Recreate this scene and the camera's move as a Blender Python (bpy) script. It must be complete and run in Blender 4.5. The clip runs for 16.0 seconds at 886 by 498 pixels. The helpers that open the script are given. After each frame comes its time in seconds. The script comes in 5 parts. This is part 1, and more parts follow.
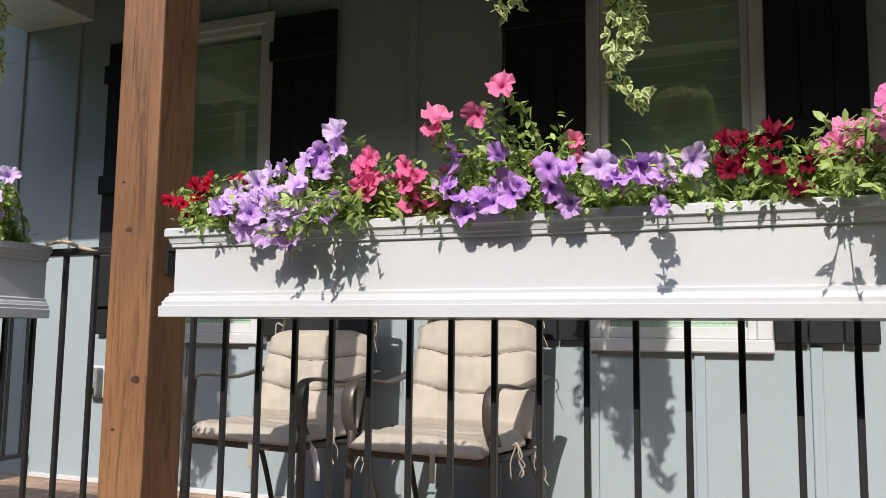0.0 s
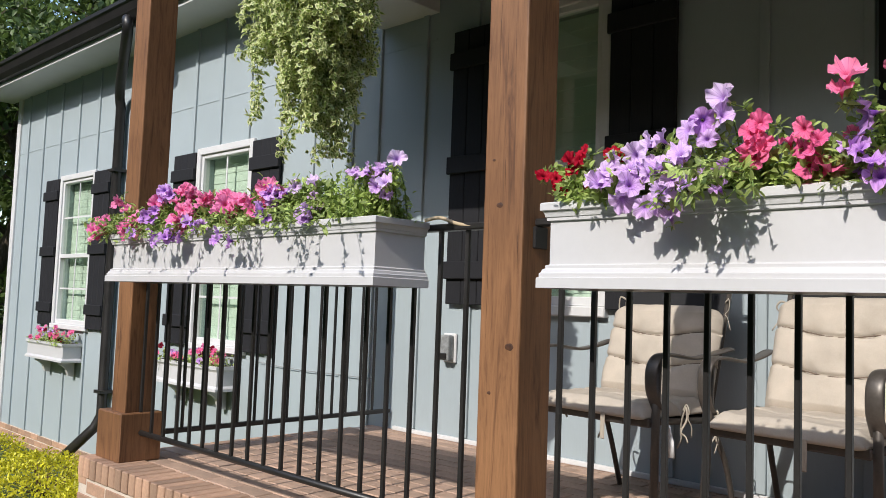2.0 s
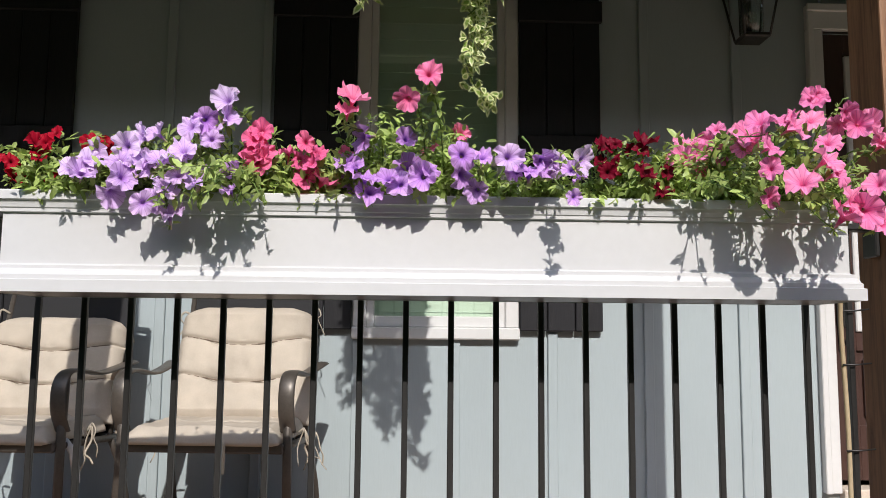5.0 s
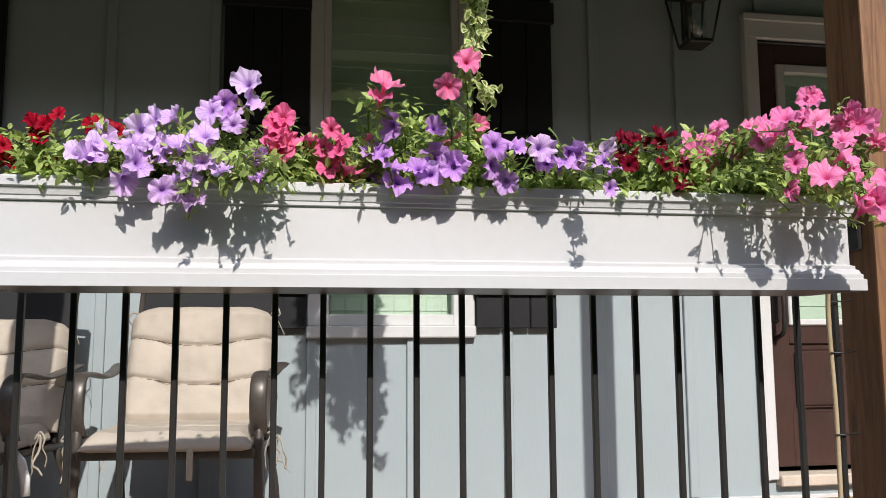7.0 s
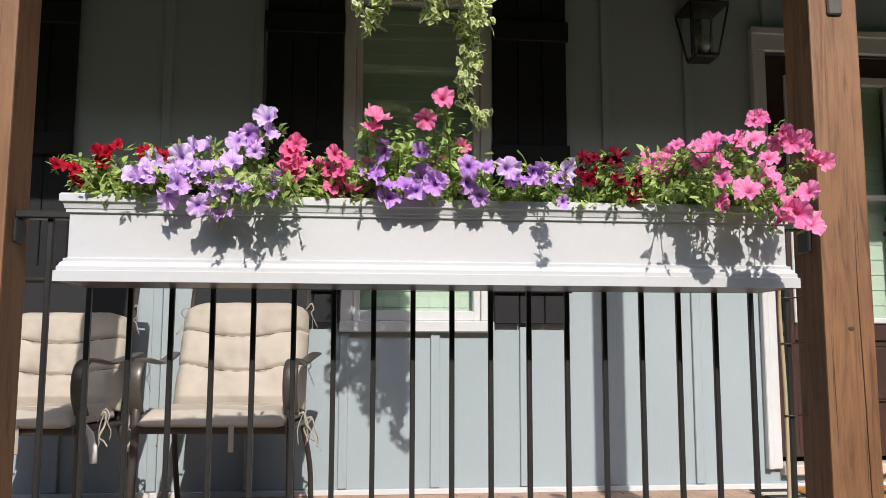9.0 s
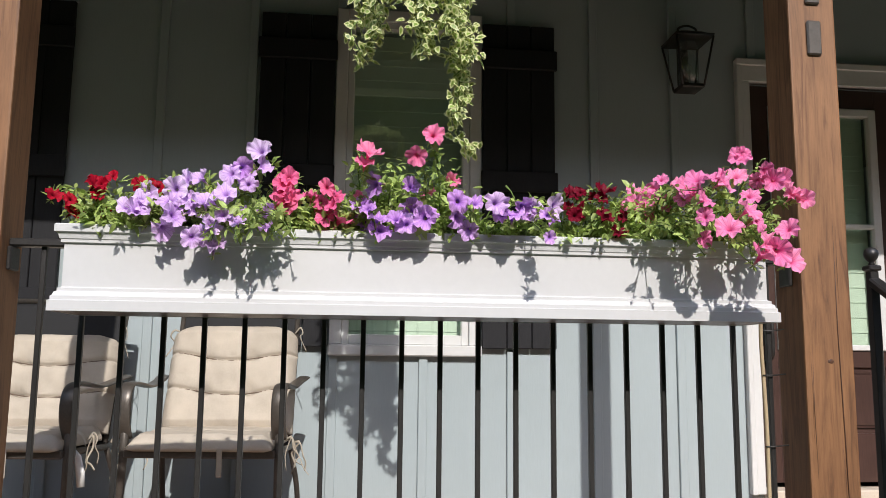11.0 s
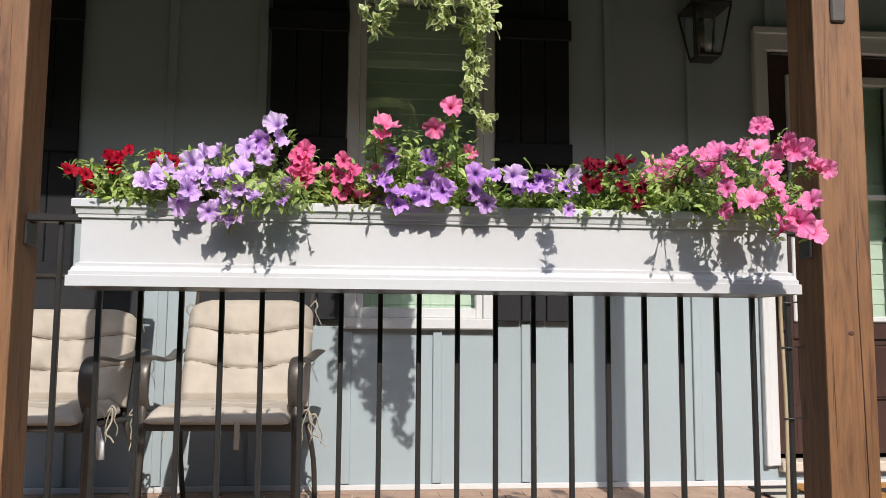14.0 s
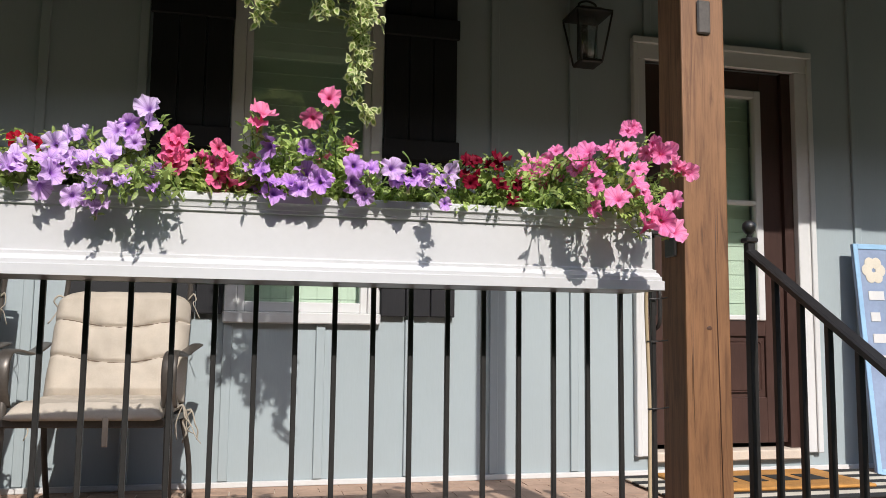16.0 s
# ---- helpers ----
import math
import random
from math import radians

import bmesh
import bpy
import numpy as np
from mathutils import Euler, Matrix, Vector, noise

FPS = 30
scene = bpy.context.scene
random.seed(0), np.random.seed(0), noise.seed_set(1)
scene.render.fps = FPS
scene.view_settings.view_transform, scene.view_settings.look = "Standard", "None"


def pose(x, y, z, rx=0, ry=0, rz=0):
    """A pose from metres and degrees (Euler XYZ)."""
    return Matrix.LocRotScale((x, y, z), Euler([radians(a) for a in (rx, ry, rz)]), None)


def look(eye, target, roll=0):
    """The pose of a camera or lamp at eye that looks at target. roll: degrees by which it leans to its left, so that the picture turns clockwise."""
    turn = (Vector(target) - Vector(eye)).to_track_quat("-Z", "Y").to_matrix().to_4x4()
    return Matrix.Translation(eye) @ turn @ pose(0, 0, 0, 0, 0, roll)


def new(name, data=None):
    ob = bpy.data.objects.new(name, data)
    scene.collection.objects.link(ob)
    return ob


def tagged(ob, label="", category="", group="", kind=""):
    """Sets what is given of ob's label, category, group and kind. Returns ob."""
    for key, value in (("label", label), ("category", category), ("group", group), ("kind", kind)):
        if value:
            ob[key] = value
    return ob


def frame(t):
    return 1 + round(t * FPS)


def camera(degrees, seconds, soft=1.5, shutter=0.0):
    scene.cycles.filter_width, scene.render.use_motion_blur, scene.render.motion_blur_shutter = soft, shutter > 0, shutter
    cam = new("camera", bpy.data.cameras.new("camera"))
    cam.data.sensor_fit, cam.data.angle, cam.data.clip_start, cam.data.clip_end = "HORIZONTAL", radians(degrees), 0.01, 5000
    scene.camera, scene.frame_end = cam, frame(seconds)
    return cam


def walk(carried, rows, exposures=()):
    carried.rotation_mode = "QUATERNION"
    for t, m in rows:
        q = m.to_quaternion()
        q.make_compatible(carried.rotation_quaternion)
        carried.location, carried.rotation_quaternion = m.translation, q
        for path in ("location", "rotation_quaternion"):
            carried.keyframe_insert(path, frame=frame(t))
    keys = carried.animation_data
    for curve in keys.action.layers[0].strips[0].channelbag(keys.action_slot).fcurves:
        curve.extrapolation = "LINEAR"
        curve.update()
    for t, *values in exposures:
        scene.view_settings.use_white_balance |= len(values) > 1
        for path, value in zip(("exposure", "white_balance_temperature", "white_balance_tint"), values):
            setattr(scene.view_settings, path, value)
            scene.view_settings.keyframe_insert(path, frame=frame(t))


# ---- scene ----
cam = camera(57.2, 16.0, soft=0.8)
PATH = [
    (0, (1.362, -1.551, -0.041), (0.615, 0.292, 0.175), 0.7),
    (0.5, (1.299, -1.565, -0.051), (0.268, 0.139, 0.131), 1.4),
    (1, (1.277, -1.596, -0.048), (0.062, -0.016, 0.11), 1.5),
    (1.5, (1.247, -1.628, -0.043), (-0.113, -0.168, 0.097), 1.7),
    (2, (1.231, -1.623, -0.05), (-0.149, -0.182, 0.086), 2.1),
    (2.5, (1.298, -1.568, -0.05), (0.154, 0.066, 0.087), 1.9),
    (3, (1.313, -1.524, -0.07), (0.472, 0.286, 0.063), 1.1),
    (3.5, (1.033, -1.614, -0.089), (0.513, 0.312, 0.055), 0.7),
    (4, (0.882, -1.651, -0.091), (0.626, 0.322, 0.08), 0.7),
    (4.5, (0.914, -1.699, -0.088), (0.843, 0.288, 0.125), 0.7),
    (7, (0.612, -1.633, -0.11), (0.942, 0.327, 0.118), -0.3),
    (7.5, (0.629, -1.694, -0.112), (0.919, 0.273, 0.105), -0.3),
    (8, (0.754, -1.876, -0.15), (0.959, 0.102, 0.061), -0.3),
    (10.5, (0.698, -2.026, -0.117), (0.89, -0.053, 0.152), 0.4),
    (11, (0.728, -2.033, -0.108), (0.945, -0.064, 0.163), 0.6),
    (11.5, (0.715, -2.019, -0.104), (0.936, -0.05, 0.163), 0.7),
    (12, (0.727, -2.024, -0.104), (0.952, -0.053, 0.155), 0.7),
    (12.5, (0.724, -2.042, -0.101), (0.946, -0.07, 0.147), 0.4),
    (13, (0.728, -2.024, -0.099), (0.926, -0.047, 0.132), 0.4),
    (13.5, (0.716, -2.019, -0.106), (0.893, -0.039, 0.110), 0.4),
    (14, (0.71, -2.018, -0.105), (0.904, -0.038, 0.099), 0.4),
    (14.5, (0.731, -2.012, -0.119), (0.984, -0.039, 0.086), 0.6),
    (15, (0.753, -2.019, -0.125), (1.084, -0.057, 0.081), 0.7),
    (15.5, (0.747, -2.026, -0.125), (1.138, -0.075, 0.079), 0.8),
    (16, (0.75, -2.034, -0.12), (1.201, -0.097, 0.082), 0.7),
]
walk(cam, [(t, look(eye, target, roll)) for t, eye, target, roll in PATH], ((0.0, 0.62), (16.0, 0.62)))

# ---- light ----
SUN_WAY = Vector((-0.085, 1.0, -0.738)).normalized()
world = bpy.data.worlds.new("sky")
scene.world = world
world.use_nodes = True
wn = world.node_tree.nodes
sky = wn.new("ShaderNodeTexSky")
sky.sky_type, sky.sun_disc = "NISHITA", False
sky.sun_elevation, sky.sun_rotation = math.asin(-SUN_WAY.z), math.atan2(-SUN_WAY.x, -SUN_WAY.y)
wn["Background"].inputs["Strength"].default_value = 0.21
world.node_tree.links.new(sky.outputs[0], wn["Background"].inputs["Color"])
sun = new("sun", bpy.data.lights.new("sun", "SUN"))
sun.data.energy, sun.data.angle, sun.data.color = 2.8, radians(0.5), (1.0, 0.95, 0.89)
sun.matrix_world = look((0, -6, 6), Vector((0, -6, 6)) + SUN_WAY)


# ---- materials ----
def material(name):
    m = bpy.data.materials.new(name)
    m.use_nodes = True
    nt = m.node_tree
    return m, nt, nt.nodes["Principled BSDF"]


def node(nt, kind, **inputs):
    n = nt.nodes.new(kind)
    for key, value in inputs.items():
        n.inputs[key.replace("_", " ")].default_value = value
    return n


def ramp(nt, fac, stops):
    r = nt.nodes.new("ShaderNodeValToRGB")
    el = r.color_ramp.elements
    while len(el) < len(stops):
        el.new(0.5)
    for e, (p, c) in zip(el, stops):
        e.position, e.color = p, (*c, 1) if len(c) == 3 else c
    nt.links.new(fac, r.inputs[0])
    return r


def mix(nt, kind, fac, a, b):
    n = nt.nodes.new("ShaderNodeMix")
    n.data_type, n.blend_type = "RGBA", kind
    for socket, value in ((n.inputs[0], fac), (n.inputs[6], a), (n.inputs[7], b)):
        if isinstance(value, bpy.types.NodeSocket):
            nt.links.new(value, socket)
        else:
            socket.default_value = value if isinstance(value, (int, float)) else (*value, 1)
    return n.outputs[2]


def surface(name, colour, rough=0.5, metal=0.0, vary=0.12, broad=1.5, fine=40.0, bump=0.15, stretch=(1, 1, 1), per_object=0.0, depth=0.002):
    """A surface with broad stains, fine grain and relief; stretch squeezes the grain along an axis."""
    m, nt, p = material(name)
    tc = nt.nodes.new("ShaderNodeTexCoord")
    mp = nt.nodes.new("ShaderNodeMapping")
    mp.inputs["Scale"].default_value = stretch
    nt.links.new(tc.outputs["Object"], mp.inputs[0])
    n1 = node(nt, "ShaderNodeTexNoise", Scale=broad, Detail=5.0, Roughness=0.6)
    n2 = node(nt, "ShaderNodeTexNoise", Scale=fine, Detail=6.0, Roughness=0.65)
    nt.links.new(tc.outputs["Object"], n1.inputs[0])
    nt.links.new(mp.outputs[0], n2.inputs[0])
    lo, hi = [c * (1 - vary) for c in colour], [min(1, c * (1 + vary)) for c in colour]
    c1 = ramp(nt, n1.outputs[0], [(0.3, lo), (0.7, hi)]).outputs[0]
    c2 = ramp(nt, n2.outputs[0], [(0.3, (1 - vary,) * 3), (0.65, (1, 1, 1))]).outputs[0]
    out = mix(nt, "MULTIPLY", 1.0, c1, c2)
    if per_object:
        oi = nt.nodes.new("ShaderNodeObjectInfo")
        out = mix(nt, "MULTIPLY", 1.0, out, ramp(nt, oi.outputs["Random"], [(0.0, (1 - per_object,) * 3), (1.0, (1 + per_object * 0.4, 1 + per_object * 0.25, 1 + per_object * 0.2))]).outputs[0])
    nt.links.new(out, p.inputs["Base Color"])
    p.inputs["Metallic"].default_value = metal
    r = ramp(nt, n2.outputs[0], [(0.2, (max(0, rough - 0.1),) * 3), (0.8, (min(1, rough + 0.1),) * 3)])
    nt.links.new(r.outputs[0], p.inputs["Roughness"])
    if bump:
        b = node(nt, "ShaderNodeBump", Strength=bump, Distance=depth)
        nt.links.new(n2.outputs[0], b.inputs["Height"])
        nt.links.new(b.outputs[0], p.inputs["Normal"])
    return m


def wood(name, colour, dark):
    """Stained cedar with upright grain and fine checks."""
    m, nt, p = material(name)
    tc = nt.nodes.new("ShaderNodeTexCoord")
    mp = nt.nodes.new("ShaderNodeMapping")
    mp.inputs["Scale"].default_value = (9, 9, 0.7)
    nt.links.new(tc.outputs["Object"], mp.inputs[0])
    n1 = node(nt, "ShaderNodeTexNoise", Scale=3.0, Detail=7.0, Roughness=0.62, Distortion=2.0)
    n2 = node(nt, "ShaderNodeTexNoise", Scale=22.0, Detail=4.0, Roughness=0.7)
    n3 = node(nt, "ShaderNodeTexNoise", Scale=1.8, Detail=3.0)
    nt.links.new(mp.outputs[0], n1.inputs[0])
    nt.links.new(mp.outputs[0], n2.inputs[0])
    nt.links.new(tc.outputs["Object"], n3.inputs[0])
    c = ramp(nt, n1.outputs[0], [(0.3, dark), (0.48, colour), (0.75, [min(1, 1.25 * v) for v in colour])]).outputs[0]
    c = mix(nt, "MULTIPLY", 1.0, c, ramp(nt, n2.outputs[0], [(0.3, (0.78, 0.76, 0.74)), (0.55, (1, 1, 1))]).outputs[0])
    c = mix(nt, "MULTIPLY", 1.0, c, ramp(nt, n3.outputs[0], [(0.3, (0.66, 0.62, 0.58)), (0.7, (1.12, 1.12, 1.12))]).outputs[0])
    nt.links.new(c, p.inputs["Base Color"])
    p.inputs["Roughness"].default_value = 0.62
    b = node(nt, "ShaderNodeBump", Strength=0.3, Distance=0.0006)
    nt.links.new(n2.outputs[0], b.inputs["Height"])
    nt.links.new(b.outputs[0], p.inputs["Normal"])
    return m


def petal(name, rim, mid, throat, eye):
    """A petunia's corolla: the UV's v runs from throat to rim, u round it; veins fan out."""
    m, nt, p = material(name)
    uv = nt.nodes.new("ShaderNodeUVMap")
    sx = nt.nodes.new("ShaderNodeSeparateXYZ")
    nt.links.new(uv.outputs[0], sx.inputs[0])
    c = ramp(nt, sx.outputs[1], [(0.0, eye), (0.22, throat), (0.5, mid), (1.0, rim)]).outputs[0]
    w = nt.nodes.new("ShaderNodeMath")
    w.operation, w.inputs[1].default_value = "MULTIPLY", 6.2832 * 15
    nt.links.new(sx.outputs[0], w.inputs[0])
    si = nt.nodes.new("ShaderNodeMath")
    si.operation = "COSINE"
    nt.links.new(w.outputs[0], si.inputs[0])
    v = ramp(nt, si.outputs[0], [(0.8, (1, 1, 1)), (1.0, (0.74, 0.64, 0.76))]).outputs[0]
    c = mix(nt, "MULTIPLY", 1.0, c, v)
    oi = nt.nodes.new("ShaderNodeObjectInfo")
    c = mix(nt, "MULTIPLY", 1.0, c, ramp(nt, oi.outputs["Random"], [(0.0, (0.90, 0.86, 0.92)), (0.5, (1, 1, 1)), (1.0, (1.08, 1.22, 1.06))]).outputs[0])
    nt.links.new(c, p.inputs["Base Color"])
    p.inputs["Roughness"].default_value = 0.55
    p.inputs["Specular IOR Level"].default_value = 0.15
    t = node(nt, "ShaderNodeBsdfTranslucent")
    nt.links.new(c, t.inputs[0])
    ms = node(nt, "ShaderNodeMixShader", Fac=0.34)
    nt.links.new(p.outputs[0], ms.inputs[1])
    nt.links.new(t.outputs[0], ms.inputs[2])
    nt.links.new(ms.outputs[0], nt.nodes["Material Output"].inputs[0])
    return m


def leaf(name, core, edge, margin=0.0):
    """Foliage: colour varies leaf by leaf; margin sets how wide a pale border runs round each leaf."""
    m, nt, p = material(name)
    ge = nt.nodes.new("ShaderNodeNewGeometry")
    c = ramp(nt, ge.outputs["Random Per Island"], [(0.0, [v * 0.6 for v in core]), (0.5, core), (1.0, [v * 1.5 for v in core])]).outputs[0]
    if margin:
        uv = nt.nodes.new("ShaderNodeUVMap")
        sx = nt.nodes.new("ShaderNodeSeparateXYZ")
        nt.links.new(uv.outputs[0], sx.inputs[0])
        nz = node(nt, "ShaderNodeTexNoise", Scale=90.0, Detail=2.0)
        tc = nt.nodes.new("ShaderNodeTexCoord")
        nt.links.new(tc.outputs["Object"], nz.inputs[0])
        ad = nt.nodes.new("ShaderNodeMath")
        ad.operation = "MULTIPLY_ADD"
        ad.inputs[1].default_value = 0.35
        nt.links.new(nz.outputs[0], ad.inputs[0])
        nt.links.new(sx.outputs[0], ad.inputs[2])
        f = ramp(nt, ad.outputs[0], [(1.0 - margin, (0, 0, 0)), (1.08 - margin, (1, 1, 1))]).outputs[0]
        c = mix(nt, "MIX", f, c, edge)
    nt.links.new(c, p.inputs["Base Color"])
    p.inputs["Roughness"].default_value = 0.45
    t = node(nt, "ShaderNodeBsdfTranslucent")
    nt.links.new(c, t.inputs[0])
    ms = node(nt, "ShaderNodeMixShader", Fac=0.40)
    nt.links.new(p.outputs[0], ms.inputs[1])
    nt.links.new(t.outputs[0], ms.inputs[2])
    nt.links.new(ms.outputs[0], nt.nodes["Material Output"].inputs[0])
    return m


def glass(name, tint, gloss=0.03):
    m, nt, p = material(name)
    nt.nodes.remove(p)
    tr = node(nt, "ShaderNodeBsdfTransparent", Color=(*tint, 1))
    gl = node(nt, "ShaderNodeBsdfGlossy", Roughness=gloss)
    lw = node(nt, "ShaderNodeLayerWeight", Blend=0.5)
    pw = nt.nodes.new("ShaderNodeMath")
    pw.operation, pw.inputs[1].default_value = "POWER", 5.0
    nt.links.new(lw.outputs["Facing"], pw.inputs[0])
    fr = nt.nodes.new("ShaderNodeMath")
    fr.operation, fr.inputs[1].default_value, fr.inputs[2].default_value = "MULTIPLY_ADD", 0.85, 0.11
    nt.links.new(pw.outputs[0], fr.inputs[0])
    ms = nt.nodes.new("ShaderNodeMixShader")
    nt.links.new(fr.outputs[0], ms.inputs[0])
    nt.links.new(tr.outputs[0], ms.inputs[1])
    nt.links.new(gl.outputs[0], ms.inputs[2])
    nt.links.new(ms.outputs[0], nt.nodes["Material Output"].inputs[0])
    return m


SIDING = surface("grey_siding_paint", (0.345, 0.40, 0.422), 0.6, vary=0.05, broad=0.8, fine=26, bump=0.25, stretch=(5, 5, 0.5), depth=0.0015)
WHITE = surface("white_paint", (0.56, 0.555, 0.56), 0.38, vary=0.03, broad=2.0, fine=50, bump=0.05)
TRIM = surface("white_trim_paint", (0.62, 0.62, 0.62), 0.45, vary=0.04, broad=2.0, fine=40, bump=0.06)
BLACK = surface("black_shutter_paint", (0.006, 0.006, 0.009), 0.75, vary=0.2, broad=3, fine=40, bump=0.3, stretch=(6, 6, 0.4))
IRON = surface("black_powder_coated_iron", (0.021, 0.019, 0.018), 0.42, 0.0, vary=0.3, broad=6, fine=120, bump=0.08)
BRONZE = surface("brown_bronze_metal", (0.10, 0.086, 0.074), 0.40, 0.35, vary=0.2, broad=6, fine=90, bump=0.05)
CEDAR = wood("stained_cedar", (0.235, 0.113, 0.049), (0.115, 0.048, 0.020))
CEILWOOD = wood("light_damping_ceiling_boards", (0.10, 0.05, 0.026), (0.05, 0.024, 0.012))
KNOT = surface("dark_wood_knot", (0.075, 0.03, 0.014), 0.6, vary=0.4, broad=30, fine=120, bump=0.4)
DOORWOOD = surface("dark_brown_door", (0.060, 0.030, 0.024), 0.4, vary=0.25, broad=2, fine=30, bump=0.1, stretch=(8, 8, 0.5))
CLOTH = surface("beige_cushion_cloth", (0.48, 0.42, 0.35), 0.92, vary=0.10, broad=7, fine=260, bump=0.6, depth=0.0015)
SEAM = surface("dark_seam_thread", (0.16, 0.12, 0.09), 0.9, vary=0.1)
TIE = surface("pale_cushion_tie", (0.42, 0.37, 0.30), 0.9, vary=0.1)
SLING = surface("black_sling_mesh", (0.012, 0.012, 0.014), 0.8, vary=0.2, fine=300)
TAG = surface("white_cloth_tag", (0.75, 0.75, 0.75), 0.8, vary=0.08)
BRICK = surface("red_brown_brick", (0.47, 0.30, 0.20), 0.85, vary=0.22, broad=9, fine=80, bump=0.5, per_object=0.35, depth=0.003)
PAVER = surface("tan_brick_paver", (0.45, 0.31, 0.23), 0.85, vary=0.18, broad=7, fine=70, bump=0.4, per_object=0.2, depth=0.002)
MORTAR = surface("pale_mortar", (0.62, 0.53, 0.44), 0.95, vary=0.12, broad=8, fine=120, bump=0.5)
SOIL = surface("potting_soil", (0.035, 0.024, 0.017), 0.95, vary=0.4, broad=12, fine=90, bump=1.0, depth=0.01)
STEM = surface("green_stem", (0.14, 0.22, 0.05), 0.6, vary=0.2)
DRYSTEM = surface("brown_stem", (0.16, 0.10, 0.05), 0.7, vary=0.2)
HOSE = surface("beige_drip_hose", (0.45, 0.35, 0.22), 0.5, vary=0.1)
MAT = surface("orange_coir_mat", (0.50, 0.24, 0.06), 0.95, vary=0.25, broad=8, fine=250, bump=0.8, depth=0.004)
RUGDARK = surface("black_rug_weave", (0.02, 0.02, 0.02), 0.95, vary=0.3, fine=300)
RUGPALE = surface("cream_rug_weave", (0.62, 0.57, 0.48), 0.95, vary=0.1, fine=300, bump=0.4)
SIGNBLUE = surface("pale_blue_sign_paint", (0.30, 0.50, 0.72), 0.55, vary=0.1, broad=4)
SIGNDEEP = surface("slate_blue_sign_paint", (0.26, 0.33, 0.48), 0.55, vary=0.12, broad=4)
BARK = surface("tree_bark", (0.10, 0.075, 0.05), 0.95, vary=0.3, broad=3, fine=20, bump=0.8, stretch=(3, 3, 0.5), depth=0.02)
ROOF = surface("charcoal_shingle", (0.05, 0.05, 0.052), 0.9, vary=0.3, broad=5, fine=50, bump=0.6, depth=0.01)
GRASS = surface("lawn_grass", (0.10, 0.14, 0.045), 0.95, vary=0.35, broad=1.2, fine=45, bump=1.0, depth=0.03)
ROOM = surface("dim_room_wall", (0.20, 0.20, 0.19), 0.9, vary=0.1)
BLIND = surface("pale_green_white_blind", (0.66, 0.72, 0.64), 0.6, vary=0.04, broad=2)
PANE = glass("window_glass", (0.90, 0.96, 0.91))
LAMPGLASS = glass("clear_lamp_glass", (0.93, 0.94, 0.93))
LEAF = leaf("petunia_leaf", (0.36, 0.46, 0.13), (0, 0, 0))
IVYLEAF = leaf("variegated_ivy_leaf", (0.22, 0.32, 0.07), (0.68, 0.71, 0.36), margin=0.30)
SHRUBLEAF = leaf("golden_shrub_leaf", (0.58, 0.54, 0.03), (0, 0, 0))
TREELEAF = leaf("tree_leaf", (0.085, 0.13, 0.03), (0, 0, 0))
LILAC = petal("lilac_petal", (0.81, 0.59, 0.90), (0.73, 0.47, 0.87), (0.42, 0.19, 0.62), (0.84, 0.77, 0.38))
VIOLET = petal("violet_petal", (0.73, 0.44, 0.85), (0.63, 0.31, 0.81), (0.22, 0.06, 0.46), (0.78, 0.70, 0.32))
PINK = petal("pink_petal", (0.95, 0.31, 0.56), (0.93, 0.24, 0.49), (0.80, 0.10, 0.32), (0.93, 0.58, 0.62))
ROSE = petal("rose_petal", (0.90, 0.19, 0.39), (0.85, 0.14, 0.33), (0.55, 0.03, 0.13), (0.75, 0.3, 0.35))
CORAL = petal("coral_pink_petal", (0.94, 0.27, 0.47), (0.92, 0.21, 0.42), (0.70, 0.06, 0.20), (0.82, 0.38, 0.42))
RED = petal("red_petal", (0.46, 0.006, 0.028), (0.38, 0.004, 0.022), (0.18, 0.003, 0.012), (0.05, 0.003, 0.004))
CRIMSON = petal("crimson_petal", (0.22, 0.004, 0.024), (0.17, 0.003, 0.018), (0.07, 0.003, 0.008), (0.02, 0.003, 0.003))


# ---- builders ----
def thing(name, label, category, group="", kind="", at=(0, 0, 0)):
    ob = new(name)
    ob.location = at
    ob.empty_display_size = 0.05
    return tagged(ob, label, category, group, kind)


def mesh(name, bm, mat, smooth=False):
    me = bpy.data.meshes.new(name)
    bm.to_mesh(me)
    bm.free()
    for m in (mat if isinstance(mat, (list, tuple)) else [mat]):
        me.materials.append(m)
    if smooth:
        for p in me.polygons:
            p.use_smooth = True
    return me


def part(name, bm, mat, parent, label="", smooth=False):
    ob = new(name, mesh(name, bm, mat, smooth) if isinstance(bm, bmesh.types.BMesh) else bm)
    ob.parent = parent
    return tagged(ob, label)


def box(bm, x0, x1, y0, y1, z0, z1, bevel=0.0, seg=1, slot=0):
    made = bmesh.ops.create_cube(bm, size=1.0)["verts"]
    bmesh.ops.scale(bm, vec=(x1 - x0, y1 - y0, z1 - z0), verts=made)
    bmesh.ops.translate(bm, vec=((x0 + x1) / 2, (y0 + y1) / 2, (z0 + z1) / 2), verts=made)
    faces = {f for v in made for f in v.link_faces}
    for f in faces:
        f.material_index = slot
    if bevel:
        edges = list({e for v in made for e in v.link_edges})
        bmesh.ops.bevel(bm, geom=edges, offset=bevel, segments=seg, affect="EDGES", profile=0.6)
    return made


def boxed(*args, **kw):
    bm = bmesh.new()
    box(bm, *args, **kw)
    return bm


